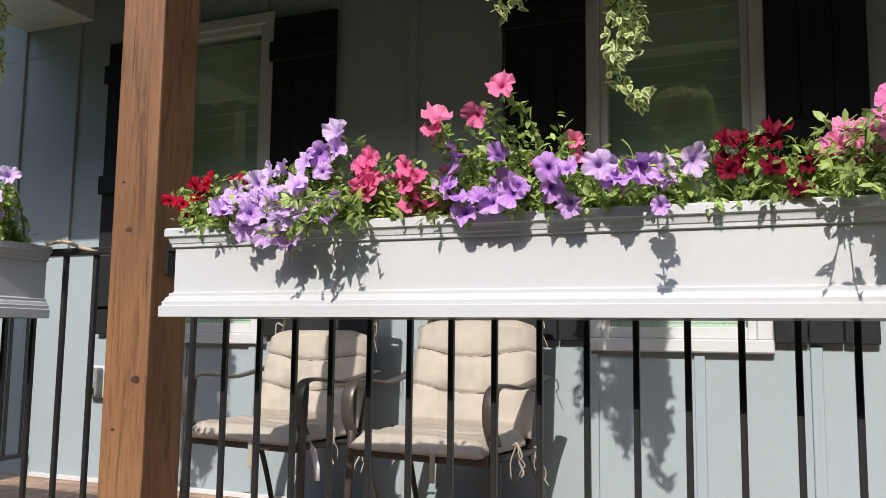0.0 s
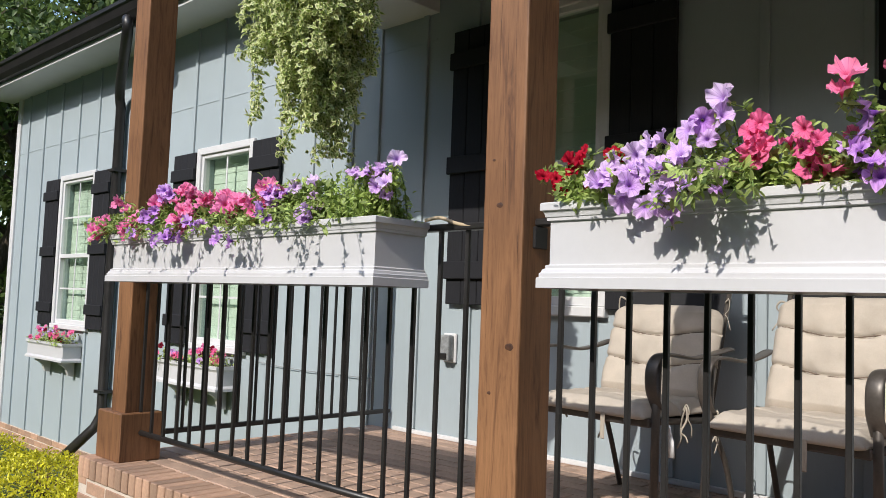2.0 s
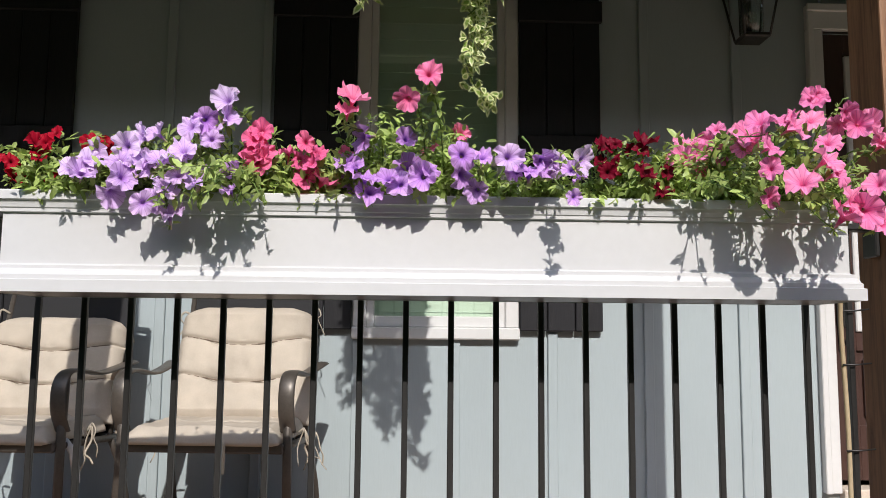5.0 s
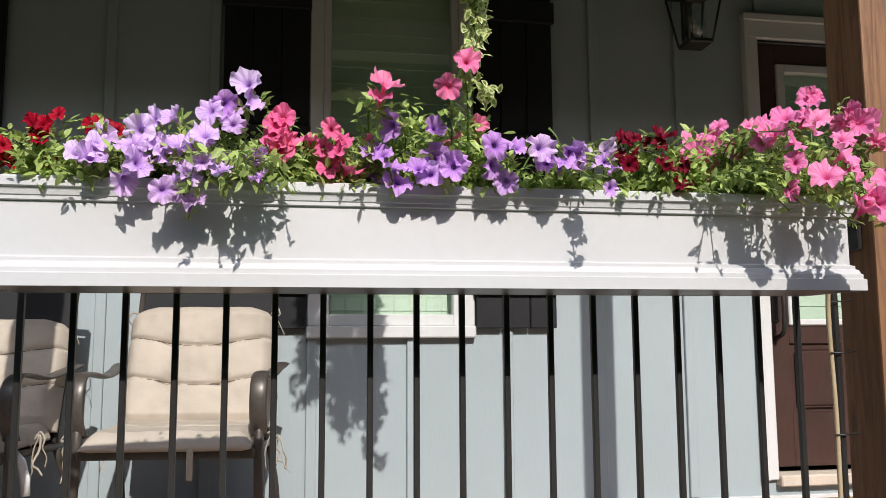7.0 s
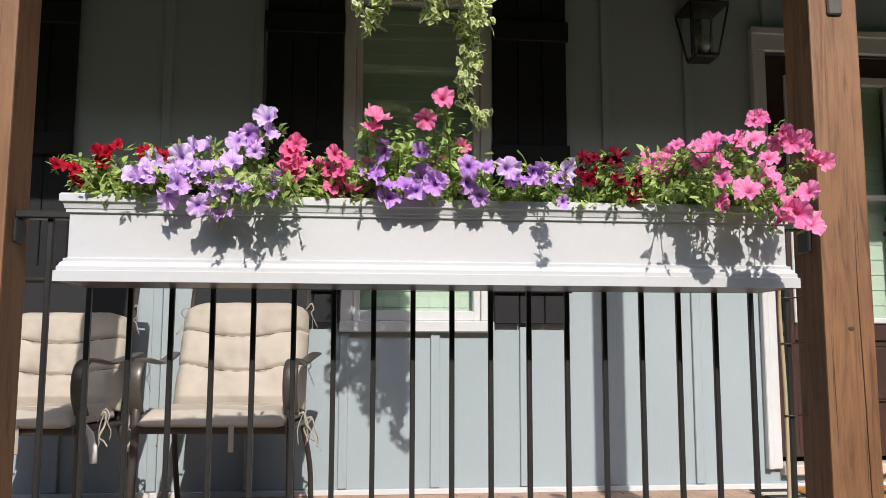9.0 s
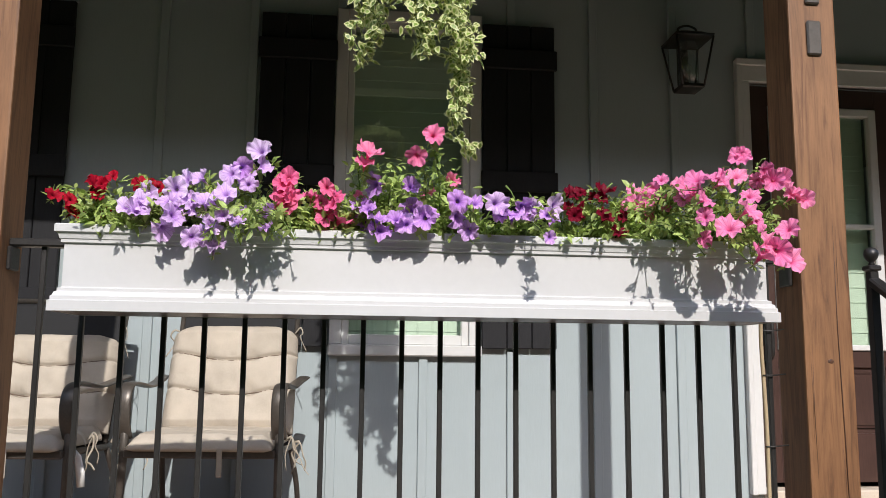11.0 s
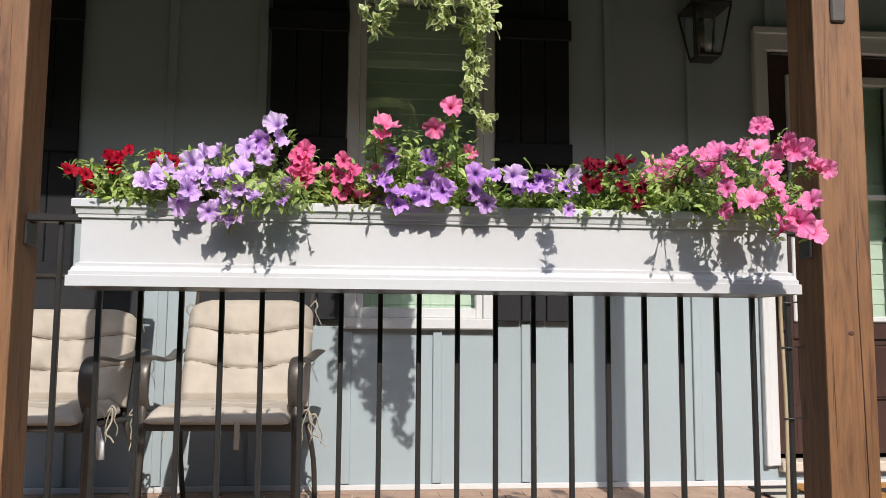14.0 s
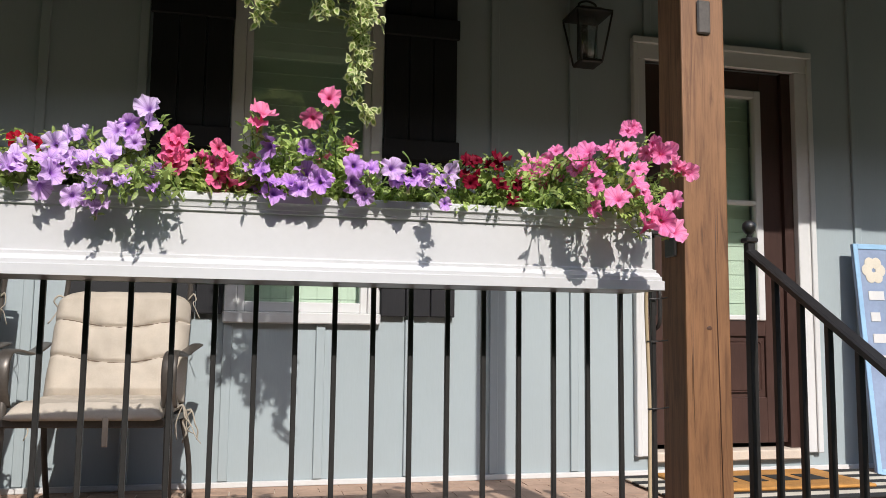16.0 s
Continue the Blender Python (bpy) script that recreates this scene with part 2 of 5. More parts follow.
def tube(bm, points, radius, sides=8, flat=1.0, close_ends=True, slot=0, ref0=None):
    """A tube along points; radius may be a number or one per point; flat squeezes it along its second axis."""
    pts = [Vector(p) for p in points]
    rings = []
    last = Vector(ref0) if ref0 else None
    for i, p in enumerate(pts):
        d = (pts[min(i + 1, len(pts) - 1)] - pts[max(i - 1, 0)]).normalized()
        ref = last if last is not None else (Vector((0, 0, 1)) if abs(d.z) < 0.9 else Vector((1, 0, 0)))
        a = (ref - d * ref.dot(d)).normalized()
        last = a
        b = d.cross(a)
        r = radius[i] if isinstance(radius, (list, tuple)) else radius
        rings.append([bm.verts.new(p + (a * math.cos(k * math.tau / sides) * r + b * math.sin(k * math.tau / sides) * r * flat)) for k in range(sides)])
    for r0, r1 in zip(rings, rings[1:]):
        for k in range(sides):
            f = bm.faces.new((r0[k], r0[(k + 1) % sides], r1[(k + 1) % sides], r1[k]))
            f.smooth, f.material_index = True, slot
    if close_ends:
        bm.faces.new(rings[0][::-1]).material_index = slot
        bm.faces.new(rings[-1]).material_index = slot
    return bm


def tubed(*args, **kw):
    return tube(bmesh.new(), *args, **kw)


def lathe(profile, sides=16, at=(0, 0, 0)):
    bm = bmesh.new()
    rings = [[bm.verts.new((at[0] + r * math.cos(k * math.tau / sides), at[1] + r * math.sin(k * math.tau / sides), at[2] + z)) for k in range(sides)] for r, z in profile]
    for r0, r1 in zip(rings, rings[1:]):
        for k in range(sides):
            bm.faces.new((r0[k], r0[(k + 1) % sides], r1[(k + 1) % sides], r1[k])).smooth = True
    bm.faces.new(rings[0][::-1])
    bm.faces.new(rings[-1])
    return bm


def curve(points, steps=6):
    """Points along a smooth line through the given ones."""
    p = [Vector(q) for q in points]
    p = [2 * p[0] - p[1], *p, 2 * p[-1] - p[-2]]
    out = []
    for i in range(1, len(p) - 2):
        for k in range(steps):
            t = k / steps
            out.append(0.5 * (2 * p[i] + (p[i + 1] - p[i - 1]) * t + (2 * p[i - 1] - 5 * p[i] + 4 * p[i + 1] - p[i + 2]) * t * t + (3 * p[i] - p[i - 1] - 3 * p[i + 1] + p[i + 2]) * t ** 3))
    return [*out, p[-2]]


# ---- plan ----
WALL = 2.0         # face of the house wall
FLOOR = -0.86       # porch floor
GROUND = -1.88
RAIL = 0.265        # line of the railing
BEAM = 1.84         # underside of the porch beam
EAVE = 2.36
HOUSE_LEFT, HOUSE_RIGHT = -9.75, 6.2
POSTS = (-2.65, -0.270, 2.097)
WINDOWS = (  # centre, half width of the casing, sill, head, box below
    ("window_1", 0.989, 0.374, -0.091, 1.680),
    ("window_2", -1.418, 0.371, -0.088, 1.680),
    ("window_3", -4.798, 0.443, -0.51, 1.232),
    ("window_4", -7.787, 0.465, -0.47, 1.240),
)
DOOR = (2.744, 3.862, -0.762, 1.517)

# ground
bm = bmesh.new()
bmesh.ops.create_grid(bm, x_segments=60, y_segments=60, size=1.0)
for v in bm.verts:
    x, y = v.co.x, v.co.y
    v.co.x, v.co.y = math.copysign(abs(x) ** 3 * 900, x), math.copysign(abs(y) ** 3 * 900, y)
    d = math.hypot(v.co.x, v.co.y)
    v.co.z = GROUND + 0.03 * noise.noise(v.co * 0.7) + (0.05 * max(0, d - 30) * noise.noise(v.co * 0.01) if d > 30 else 0)
tagged(new("ground", mesh("ground", bm, GRASS, True)), "mown green lawn in front of the house", "ground", kind="structure")


# ---- house wall ----
def wall_with_openings(x0, x1, z0, z1, holes):
    bm = bmesh.new()
    xs = sorted({x0, x1, *[h[0] for h in holes], *[h[1] for h in holes]})
    for a, b in zip(xs, xs[1:]):
        inside = sorted((h[2], h[3]) for h in holes if h[0] <= a and h[1] >= b)
        z = z0
        for lo, hi in inside:
            if lo > z:
                box(bm, a, b, WALL, WALL + 0.16, z, lo)
            z = hi
        if z < z1:
            box(bm, a, b, WALL, WALL + 0.16, z, z1)
    bmesh.ops.remove_doubles(bm, verts=bm.verts, dist=1e-5)
    return bm


HOLES = [(c - w + 0.085, c + w - 0.085, lo + 0.1, hi - 0.09) for _, c, w, lo, hi in WINDOWS]
HOLES.append((DOOR[0] + 0.075, DOOR[1] - 0.075, DOOR[2], DOOR[3] - 0.12))
wall = new("wall_north", mesh("wall_north", wall_with_openings(HOUSE_LEFT, HOUSE_RIGHT, -1.685, EAVE + 0.3, HOLES), SIDING))
tagged(wall, "blue-grey board and batten siding of the house", "wall", kind="structure")
x = 2.400 + 0.4405 * 8
while x > HOUSE_LEFT + 0.1:
    gaps = []
    for _, c, w, lo, hi in WINDOWS:
        if c - w - 0.40 < x < c + w + 0.40:
            side = abs(x - c) > w
            gaps.append((lo - (0.0 if not side else -0.03), hi + (0.0 if not side else -0.04)))
    if DOOR[0] - 0.02 < x < DOOR[1] + 0.02:
        gaps.append((FLOOR - 0.1, DOOR[3]))
    z = -1.685 if x < POSTS[0] - 0.1 else FLOOR + 0.03
    for lo, hi in [*sorted(gaps), (EAVE, EAVE)]:
        if lo - z > 0.05:
            part("batten", boxed(x - 0.022, x + 0.022, WALL - 0.019, WALL + 0.001, z, lo, bevel=0.003), SIDING, wall)
        z = hi
    x -= 0.4405 if x > -2.8 or -5.3 < x < -3.0 else 0.27 if x > -3.0 else 0.505
seam = bmesh.new()
box(seam, HOUSE_LEFT, POSTS[0] + 0.3, WALL - 0.004, WALL + 0.002, 1.634, 1.646)
part("panel_joint", seam, SIDING, wall)
skirt = new("baseboard", mesh("baseboard", boxed(POSTS[0] + 0.04, HOUSE_RIGHT, WALL - 0.024, WALL - 0.002, FLOOR, FLOOR + 0.026, bevel=0.003), TRIM))
tagged(skirt, "narrow white strip where the siding meets the porch floor", "trim", kind="structure")
corner = new("corner_trim", mesh("corner_trim", boxed(HOUSE_LEFT - 0.03, HOUSE_LEFT + 0.08, WALL - 0.025, WALL + 0.2, -1.685, EAVE, bevel=0.004), TRIM))
tagged(corner, "white corner board at the end of the house", "trim", kind="structure")
tagged(new("wall_west", mesh("wall_west", boxed(HOUSE_LEFT, HOUSE_LEFT + 0.16, WALL + 0.16, 9.0, -1.685, EAVE + 0.3), SIDING)), "grey siding on the end of the house", "wall", kind="structure")
tagged(new("wall_east", mesh("wall_east", boxed(HOUSE_RIGHT - 0.16, HOUSE_RIGHT, WALL + 0.16, 9.0, -1.685, EAVE + 0.3), SIDING)), "grey siding on the far end of the house", "wall", kind="structure")
tagged(new("wall_back", mesh("wall_back", boxed(HOUSE_LEFT, HOUSE_RIGHT, 9.0, 9.16, -1.685, EAVE + 0.3), SIDING)), "grey siding on the back of the house", "wall", kind="structure")
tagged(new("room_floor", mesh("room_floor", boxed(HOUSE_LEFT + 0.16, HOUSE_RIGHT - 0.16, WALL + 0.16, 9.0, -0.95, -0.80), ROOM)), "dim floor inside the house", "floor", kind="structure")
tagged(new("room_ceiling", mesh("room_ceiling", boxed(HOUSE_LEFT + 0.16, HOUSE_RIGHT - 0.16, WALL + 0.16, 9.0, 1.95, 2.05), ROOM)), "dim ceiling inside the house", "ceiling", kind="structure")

# main roof, eave and gutter
bm = bmesh.new()
for (y0, za), (y1, zb) in (((1.486, EAVE + 0.20), (5.6, EAVE + 2.0)), ((5.6, EAVE + 2.0), (9.5, EAVE + 0.1))):
    vs = [bm.verts.new(p) for p in ((HOUSE_LEFT - 0.35, y0, za), (HOUSE_RIGHT + 0.35, y0, za), (HOUSE_RIGHT + 0.35, y1, zb), (HOUSE_LEFT - 0.35, y1, zb))]
    bm.faces.new(vs)
bmesh.ops.solidify(bm, geom=bm.faces[:], thickness=0.06)
tagged(new("roof", mesh("roof", bm, ROOF)), "charcoal shingle roof of the house", "roof", kind="structure")
bm = boxed(HOUSE_LEFT - 0.3, -2.9, 1.586, WALL, EAVE - 0.02, EAVE + 0.0)
box(bm, HOUSE_LEFT - 0.3, -2.9, 1.571, 1.589, EAVE - 0.03, EAVE + 0.17)
eave = new("eave", mesh("eave", bm, TRIM))
tagged(eave, "white painted eave boards under the roof edge", "eave", kind="structure")
gut = thing("gutter", "black metal gutter along the roof edge", "gutter")
bm = bmesh.new()
prof = [(1.569, EAVE + 0.02), (1.516, EAVE + 0.022), (1.476, EAVE + 0.07), (1.456, EAVE + 0.14), (1.436, EAVE + 0.15), (1.436, EAVE + 0.185), (1.446, EAVE + 0.185), (1.466, EAVE + 0.155), (1.491, EAVE + 0.08), (1.526, EAVE + 0.04), (1.569, EAVE + 0.04)]
ends = []
for xx in (HOUSE_LEFT - 0.34, -2.95):
    ends.append([bm.verts.new((xx, y, z)) for y, z in prof])
for k in range(len(prof)):
    bm.faces.new((ends[0][k], ends[0][(k + 1) % len(prof)], ends[1][(k + 1) % len(prof)], ends[1][k]))
bm.faces.new(ends[0][::-1])
bm.faces.new(ends[1])
part("trough", bm, IRON, gut)
spout = thing("downspout", "black metal downspout with an elbow foot against the siding", "downspout")
part("pipe", tubed(curve([(-5.76, 1.50, EAVE + 0.03), (-5.78, 1.52, EAVE - 0.10), (-6.62, 1.86, EAVE - 0.40), (-6.73, 1.93, EAVE - 0.56)], 4) + [(-6.73, 1.93, -0.2), (-6.73, 1.93, -1.25), (-6.76, 1.88, -1.38), (-6.98, 1.66, -1.70)], 0.055, sides=10, flat=0.8), IRON, spout)
for z in (-1.04, 1.15):
    part("strap", boxed(-6.80, -6.66, 1.87, WALL, z, z + 0.03), IRON, spout)


# ---- windows and shutters ----
def shutter(x0, x1, z0, z1):
    t = thing("shutter", "black board and batten wooden shutter beside a window", "shutter", group="window shutters")
    w = (x1 - x0) / 3
    for k in range(3):
        part("board", boxed(x0 + k * w + 0.0015, x0 + (k + 1) * w - 0.0015, WALL - 0.043, WALL - 0.0205, z0, z1, bevel=0.004), BLACK, t)
    h = z1 - z0
    for f in (0.09, 0.47, 0.855) if h > 1.2 else (0.1, 0.85):
        part("crosspiece", boxed(x0 - 0.008, x1 + 0.008, WALL - 0.066, WALL - 0.0435, z0 + f * h, z0 + f * h + 0.105, bevel=0.004), BLACK, t)
    return t


def window(name, c, w, lo, hi, label):
    t = tagged(new(name), label, "window", kind="structure")
    x0, x1 = c - w, c + w
    cas = 0.060
    for bits in (("casing", x0, x0 + cas, lo + 0.055, hi), ("casing", x1 - cas, x1, lo + 0.055, hi), ("head_casing", x0 + cas, x1 - cas, hi - cas, hi)):
        part(bits[0], boxed(bits[1], bits[2], WALL - 0.03, WALL + 0.02, bits[3], bits[4], bevel=0.004), TRIM, t)
    part("sill", boxed(x0 - 0.004, x1 + 0.004, WALL - 0.045, WALL + 0.03, lo, lo + 0.055, bevel=0.006), TRIM, t)
    a, b, d, e = x0 + cas, x1 - cas, lo + 0.055, hi - cas
    mid = d + (e - d) * 0.468
    fr = bmesh.new()
    for xa, xb, za, zb, y in ((a, a + 0.035, d, e, 0.0), (b - 0.035, b, d, e, 0.0), (a + 0.035, b - 0.035, d, d + 0.05, 0.0), (a + 0.035, b - 0.035, e - 0.035, e, 0.0), (a + 0.035, b - 0.035, mid - 0.022, mid + 0.022, -0.004)):
        box(fr, xa, xb, WALL - 0.012 + y, WALL + 0.05, za, zb, bevel=0.004)
    part("sash", fr, TRIM, t)
    for za, zb, y in ((d + 0.05, mid - 0.022, 0.03), (mid + 0.022, e - 0.035, 0.015)):
        p = part("pane", boxed(a + 0.035, b - 0.035, WALL + y, WALL + y + 0.005, za, zb), PANE, t)
        p.visible_shadow = False
    if c < -3:
        g = bmesh.new()
        box(g, c - 0.009, c + 0.009, WALL + 0.006, WALL + 0.012, d + 0.05, e - 0.035)
        for zq in (d + 0.05 + (mid - d - 0.07) * 0.5, mid + 0.02 + (e - mid) * 0.48):
            box(g, a + 0.035, c - 0.0095, WALL + 0.006, WALL + 0.012, zq - 0.009, zq + 0.009)
            box(g, c + 0.0095, b - 0.035, WALL + 0.006, WALL + 0.012, zq - 0.009, zq + 0.009)
        part("muntin", g, TRIM, t)
    bl = thing("blind", "pale horizontal slat blind closed behind the glass", "blind", group="window blinds")
    z = d + 0.03
    while z < e:
        s = bmesh.new()
        made = box(s, a + 0.02, b - 0.02, -0.004, 0.004, -0.043, 0.043, bevel=0.002)
        bmesh.ops.rotate(s, verts=s.verts, cent=(0, 0, 0), matrix=Matrix.Rotation(radians(-3.5), 3, "X"))
        bmesh.ops.translate(s, verts=s.verts, vec=(0, WALL + 0.105, z))
        part("slat", s, BLIND, bl)
        z += 0.082
    part("rail", boxed(a + 0.01, b - 0.01, WALL + 0.075, WALL + 0.135, e - 0.03, e + 0.03), BLIND, bl)
    return t


for name, c, w, lo, hi in WINDOWS:
    window(name, c, w, lo, hi, "white framed sash window with pale blinds behind" if c > -3 else "tall white framed sash window with a grid of panes")
    if c > -3:
        shutter(c - w - 0.379, c - w - 0.003, lo + 0.042, hi - 0.048)
        shutter(c + w + 0.003, c + w + 0.382, lo + 0.042, hi - 0.048)
    else:
        shutter(c - w - 0.379, c - w - 0.003, lo + 0.03, hi - 0.03)
        shutter(c + w + 0.003, c + w + 0.382, lo + 0.03, hi - 0.03)

# ---- front door ----
door = tagged(new("door_1"), "dark brown front door with a tall white framed glass pane, closed", "door", kind="structure")
x0, x1, z0, z1 = DOOR
for nm, a, b, c, d in (("casing", x0, x0 + 0.075, z0, z1 - 0.12), ("casing", x1 - 0.105, x1, z0, z1 - 0.12), ("head_casing", x0, x1, z1 - 0.12, z1)):
    part(nm, boxed(a, b, WALL - 0.03, WALL + 0.03, c, d, bevel=0.004), TRIM, door)
part("head_casing", boxed(x0 - 0.004, x1 + 0.004, WALL - 0.045, WALL - 0.0305, z1 - 0.035, z1 + 0.004, bevel=0.005), TRIM, door)
part("back_band", boxed(x1 - 0.03, x1 + 0.003, WALL - 0.044, WALL - 0.0305, z0, z1 - 0.036, bevel=0.004), TRIM, door)
part("back_band", boxed(x0 - 0.003, x0 + 0.026, WALL - 0.044, WALL - 0.0305, z0, z1 - 0.036, bevel=0.004), TRIM, door)
part("jamb", boxed(x1 - 0.165, x1 - 0.106, WALL + 0.01, WALL + 0.14, z0, z1 - 0.121), DOORWOOD, door)
a, b = x0 + 0.077, x1 - 0.167
gx0, gx1, gz0, gz1 = a + 0.125, b - 0.125, -0.037, 1.287
part("stile", boxed(a, gx0, WALL + 0.035, WALL + 0.08, z0 + 0.05, z1 - 0.122, bevel=0.002), DOORWOOD, door)
part("stile", boxed(gx1, b, WALL + 0.035, WALL + 0.08, z0 + 0.05, z1 - 0.122, bevel=0.002), DOORWOOD, door)
part("rail", boxed(gx0, gx1, WALL + 0.035, WALL + 0.08, gz1, z1 - 0.122, bevel=0.002), DOORWOOD, door)
part("rail", boxed(gx0, gx1, WALL + 0.035, WALL + 0.08, -0.125, gz0, bevel=0.002), DOORWOOD, door)
part("rail", boxed(gx0, gx1, WALL + 0.035, WALL + 0.08, z0 + 0.05, -0.465, bevel=0.002), DOORWOOD, door)
part("panel", boxed(gx0, gx1, WALL + 0.05, WALL + 0.075, -0.465, -0.125), DOORWOOD, door)
for xa, xb in ((gx0 + 0.03, (gx0 + gx1) / 2 - 0.04), ((gx0 + gx1) / 2 + 0.04, gx1 - 0.03)):
    part("raised_panel", boxed(xa, xb, WALL + 0.032, WALL + 0.0495, -0.435, -0.155, bevel=0.014), DOORWOOD, door)
part("stile", boxed((gx0 + gx1) / 2 - 0.035, (gx0 + gx1) / 2 + 0.035, WALL + 0.035, WALL + 0.0495, -0.465, -0.125, bevel=0.002), DOORWOOD, door)
gf = bmesh.new()
for q in ((gx0, gx0 + 0.045, gz0, gz1), (gx1 - 0.045, gx1, gz0, gz1), (gx0 + 0.045, gx1 - 0.045, gz0, gz0 + 0.03), (gx0 + 0.045, gx1 - 0.045, gz1 - 0.045, gz1), (gx0 + 0.045, gx1 - 0.045, 0.618, 0.643)):
    box(gf, q[0], q[1], WALL + 0.022, WALL + 0.07, q[2], q[3], bevel=0.005)
part("glass_frame", gf, TRIM, door, "white frame round the glass")
p = part("pane", boxed(gx0 + 0.045, gx1 - 0.045, WALL + 0.05, WALL + 0.056, gz0 + 0.03, gz1 - 0.045), PANE, door)
p.visible_shadow = False
part("threshold", boxed(x0 + 0.076, x1 - 0.106, WALL - 0.05, WALL + 0.1, z0 - 0.03, z0 + 0.022, bevel=0.006), MORTAR, door, "pale worn threshold")
bl = thing("blind", "pale horizontal slat blind behind the door's glass", "blind", group="window blinds")
z = gz0 + 0.06
while z < gz1:
    s = bmesh.new()
    box(s, gx0 + 0.02, gx1 - 0.02, -0.004, 0.004, -0.045, 0.045, bevel=0.002)
    bmesh.ops.rotate(s, verts=s.verts, cent=(0, 0, 0), matrix=Matrix.Rotation(radians(-3.5), 3, "X"))
    bmesh.ops.translate(s, verts=s.verts, vec=(0, WALL + 0.13, z))
    part("slat", s, BLIND, bl)
    z += 0.082
handle = part("door_handle", boxed(a + 0.035, a + 0.075, WALL + 0.015, WALL + 0.0345, -0.02, 0.22, bevel=0.008), IRON, door, "black metal grip handle")
part("grip", tubed(curve([(a + 0.055, WALL + 0.012, 0.15), (a + 0.055, WALL - 0.04, 0.12), (a + 0.055, WALL - 0.045, 0.0), (a + 0.055, WALL - 0.035, -0.07), (a + 0.055, WALL + 0.03, -0.1)]), 0.011), IRON, handle)

# ---- porch: floor, posts, beam, ceiling ----
PX0, PX1, PY0 = -2.85, 6.0, 0.10
tagged(new("porch_base", mesh("porch_base", boxed(PX0 + 0.006, PX1, PY0 + 0.006, WALL - 0.001, GROUND - 0.1, FLOOR - 0.005), MORTAR)), "mortared brick base of the porch", "porch", kind="structure")
beam = new("porch_beam", mesh("porch_beam", boxed(-2.875, 6.0, 0.17, 0.36, BEAM, BEAM + 0.30, bevel=0.004), TRIM))
tagged(beam, "white boxed beam over the porch posts", "beam", kind="structure")
side = new("porch_side_beam", mesh("porch_side_beam", boxed(-2.875, -2.34, 0.362, WALL - 0.001, BEAM - 0.03, BEAM + 0.3, bevel=0.004), TRIM))
tagged(side, "white boxed beam at the open end of the porch", "beam", kind="structure")
# out of view; its dark colour is chosen to cut bounce light under the roof
tagged(new("ceiling", mesh("ceiling", boxed(-2.339, 6.0, 0.362, WALL - 0.001, BEAM + 0.22, BEAM + 0.26), CEILWOOD)), "unseen boarded porch ceiling, coloured dark to dim the porch", "ceiling", kind="structure")
bm = bmesh.new()
vs = [bm.verts.new(q) for q in ((POSTS[0] - 0.4, -0.12, BEAM + 0.42), (6.3, -0.12, BEAM + 0.42), (6.3, 2.6, EAVE + 0.75), (POSTS[0] - 0.4, 2.6, EAVE + 0.75))]
bm.faces.new(vs)
bmesh.ops.solidify(bm, geom=bm.faces[:], thickness=0.08)
tagged(new("porch_roof", mesh("porch_roof", bm, ROOF)), "charcoal shingle roof over the porch", "roof", kind="structure")


def post(x, base):
    t = thing("porch_post", "square cedar porch post stained warm brown" + (" on a foot" if base else ""), "post", group="porch posts")
    h = 0.0745
    y0, y1 = RAIL - h, RAIL + h
    bm = boxed(x - h, x + h, y0, y1, FLOOR + 0.002 if not base else FLOOR + 0.20, BEAM, bevel=0.006, seg=2)
    part("shaft", bm, CEDAR, t)
    if base:
        part("foot", boxed(x - h - 0.075, x + h + 0.025, y0 - 0.032, y1 + 0.032, FLOOR + 0.002, FLOOR + 0.235, bevel=0.006), CEDAR, t)
    return t


posts = [post(x, k == 0) for k, x in enumerate(POSTS)]
for px, pz, s in ((-0.283, 0.245, 0.010), (-0.232, -0.164, 0.013), (-0.302, -0.30, 0.006), (-0.31, 0.38, 0.005), (-0.212, -0.60, 0.014), (2.10, -0.1, 0.008)):
    k = bmesh.new()
    bmesh.ops.create_uvsphere(k, u_segments=14, v_segments=6, radius=1.0)
    for v in k.verts:
        v.co = Vector((v.co.x * s * 1.25, v.co.y * 0.0012, v.co.z * s * (0.8 + 0.15 * math.sin(5 * v.co.x))))
    bmesh.ops.translate(k, verts=k.verts, vec=(px, RAIL - 0.0745, pz))
    part("knot", k, KNOT, posts[1 if px < 1 else 2], "dark oval knot in the wood")
crack = bmesh.new()
tube(crack, [(2.128, RAIL - 0.0745, 0.33), (2.126, RAIL - 0.0748, 0.0), (2.131, RAIL - 0.0748, -0.3), (2.136, RAIL - 0.0745, -0.75)], [0.0004, 0.0018, 0.0022, 0.0005], sides=4)
part("drying_crack", crack, KNOT, posts[2])
rk = random.Random(44)
for k in range(16):
    px, z0, long = POSTS[rk.randrange(3)] + rk.uniform(-0.06, 0.06), rk.uniform(-0.6, 1.2), rk.uniform(0.08, 0.4)
    cr = bmesh.new()
    tube(cr, [(px, RAIL - 0.0744, z0), (px + rk.uniform(-0.003, 0.003), RAIL - 0.0747, z0 + long / 2), (px + rk.uniform(-0.004, 0.004), RAIL - 0.0744, z0 + long)], [0.0003, rk.uniform(0.0006, 0.0012), 0.0003], sides=4)
    part("drying_crack", cr, KNOT, posts[min(range(3), key=lambda q: abs(POSTS[q] - px))])
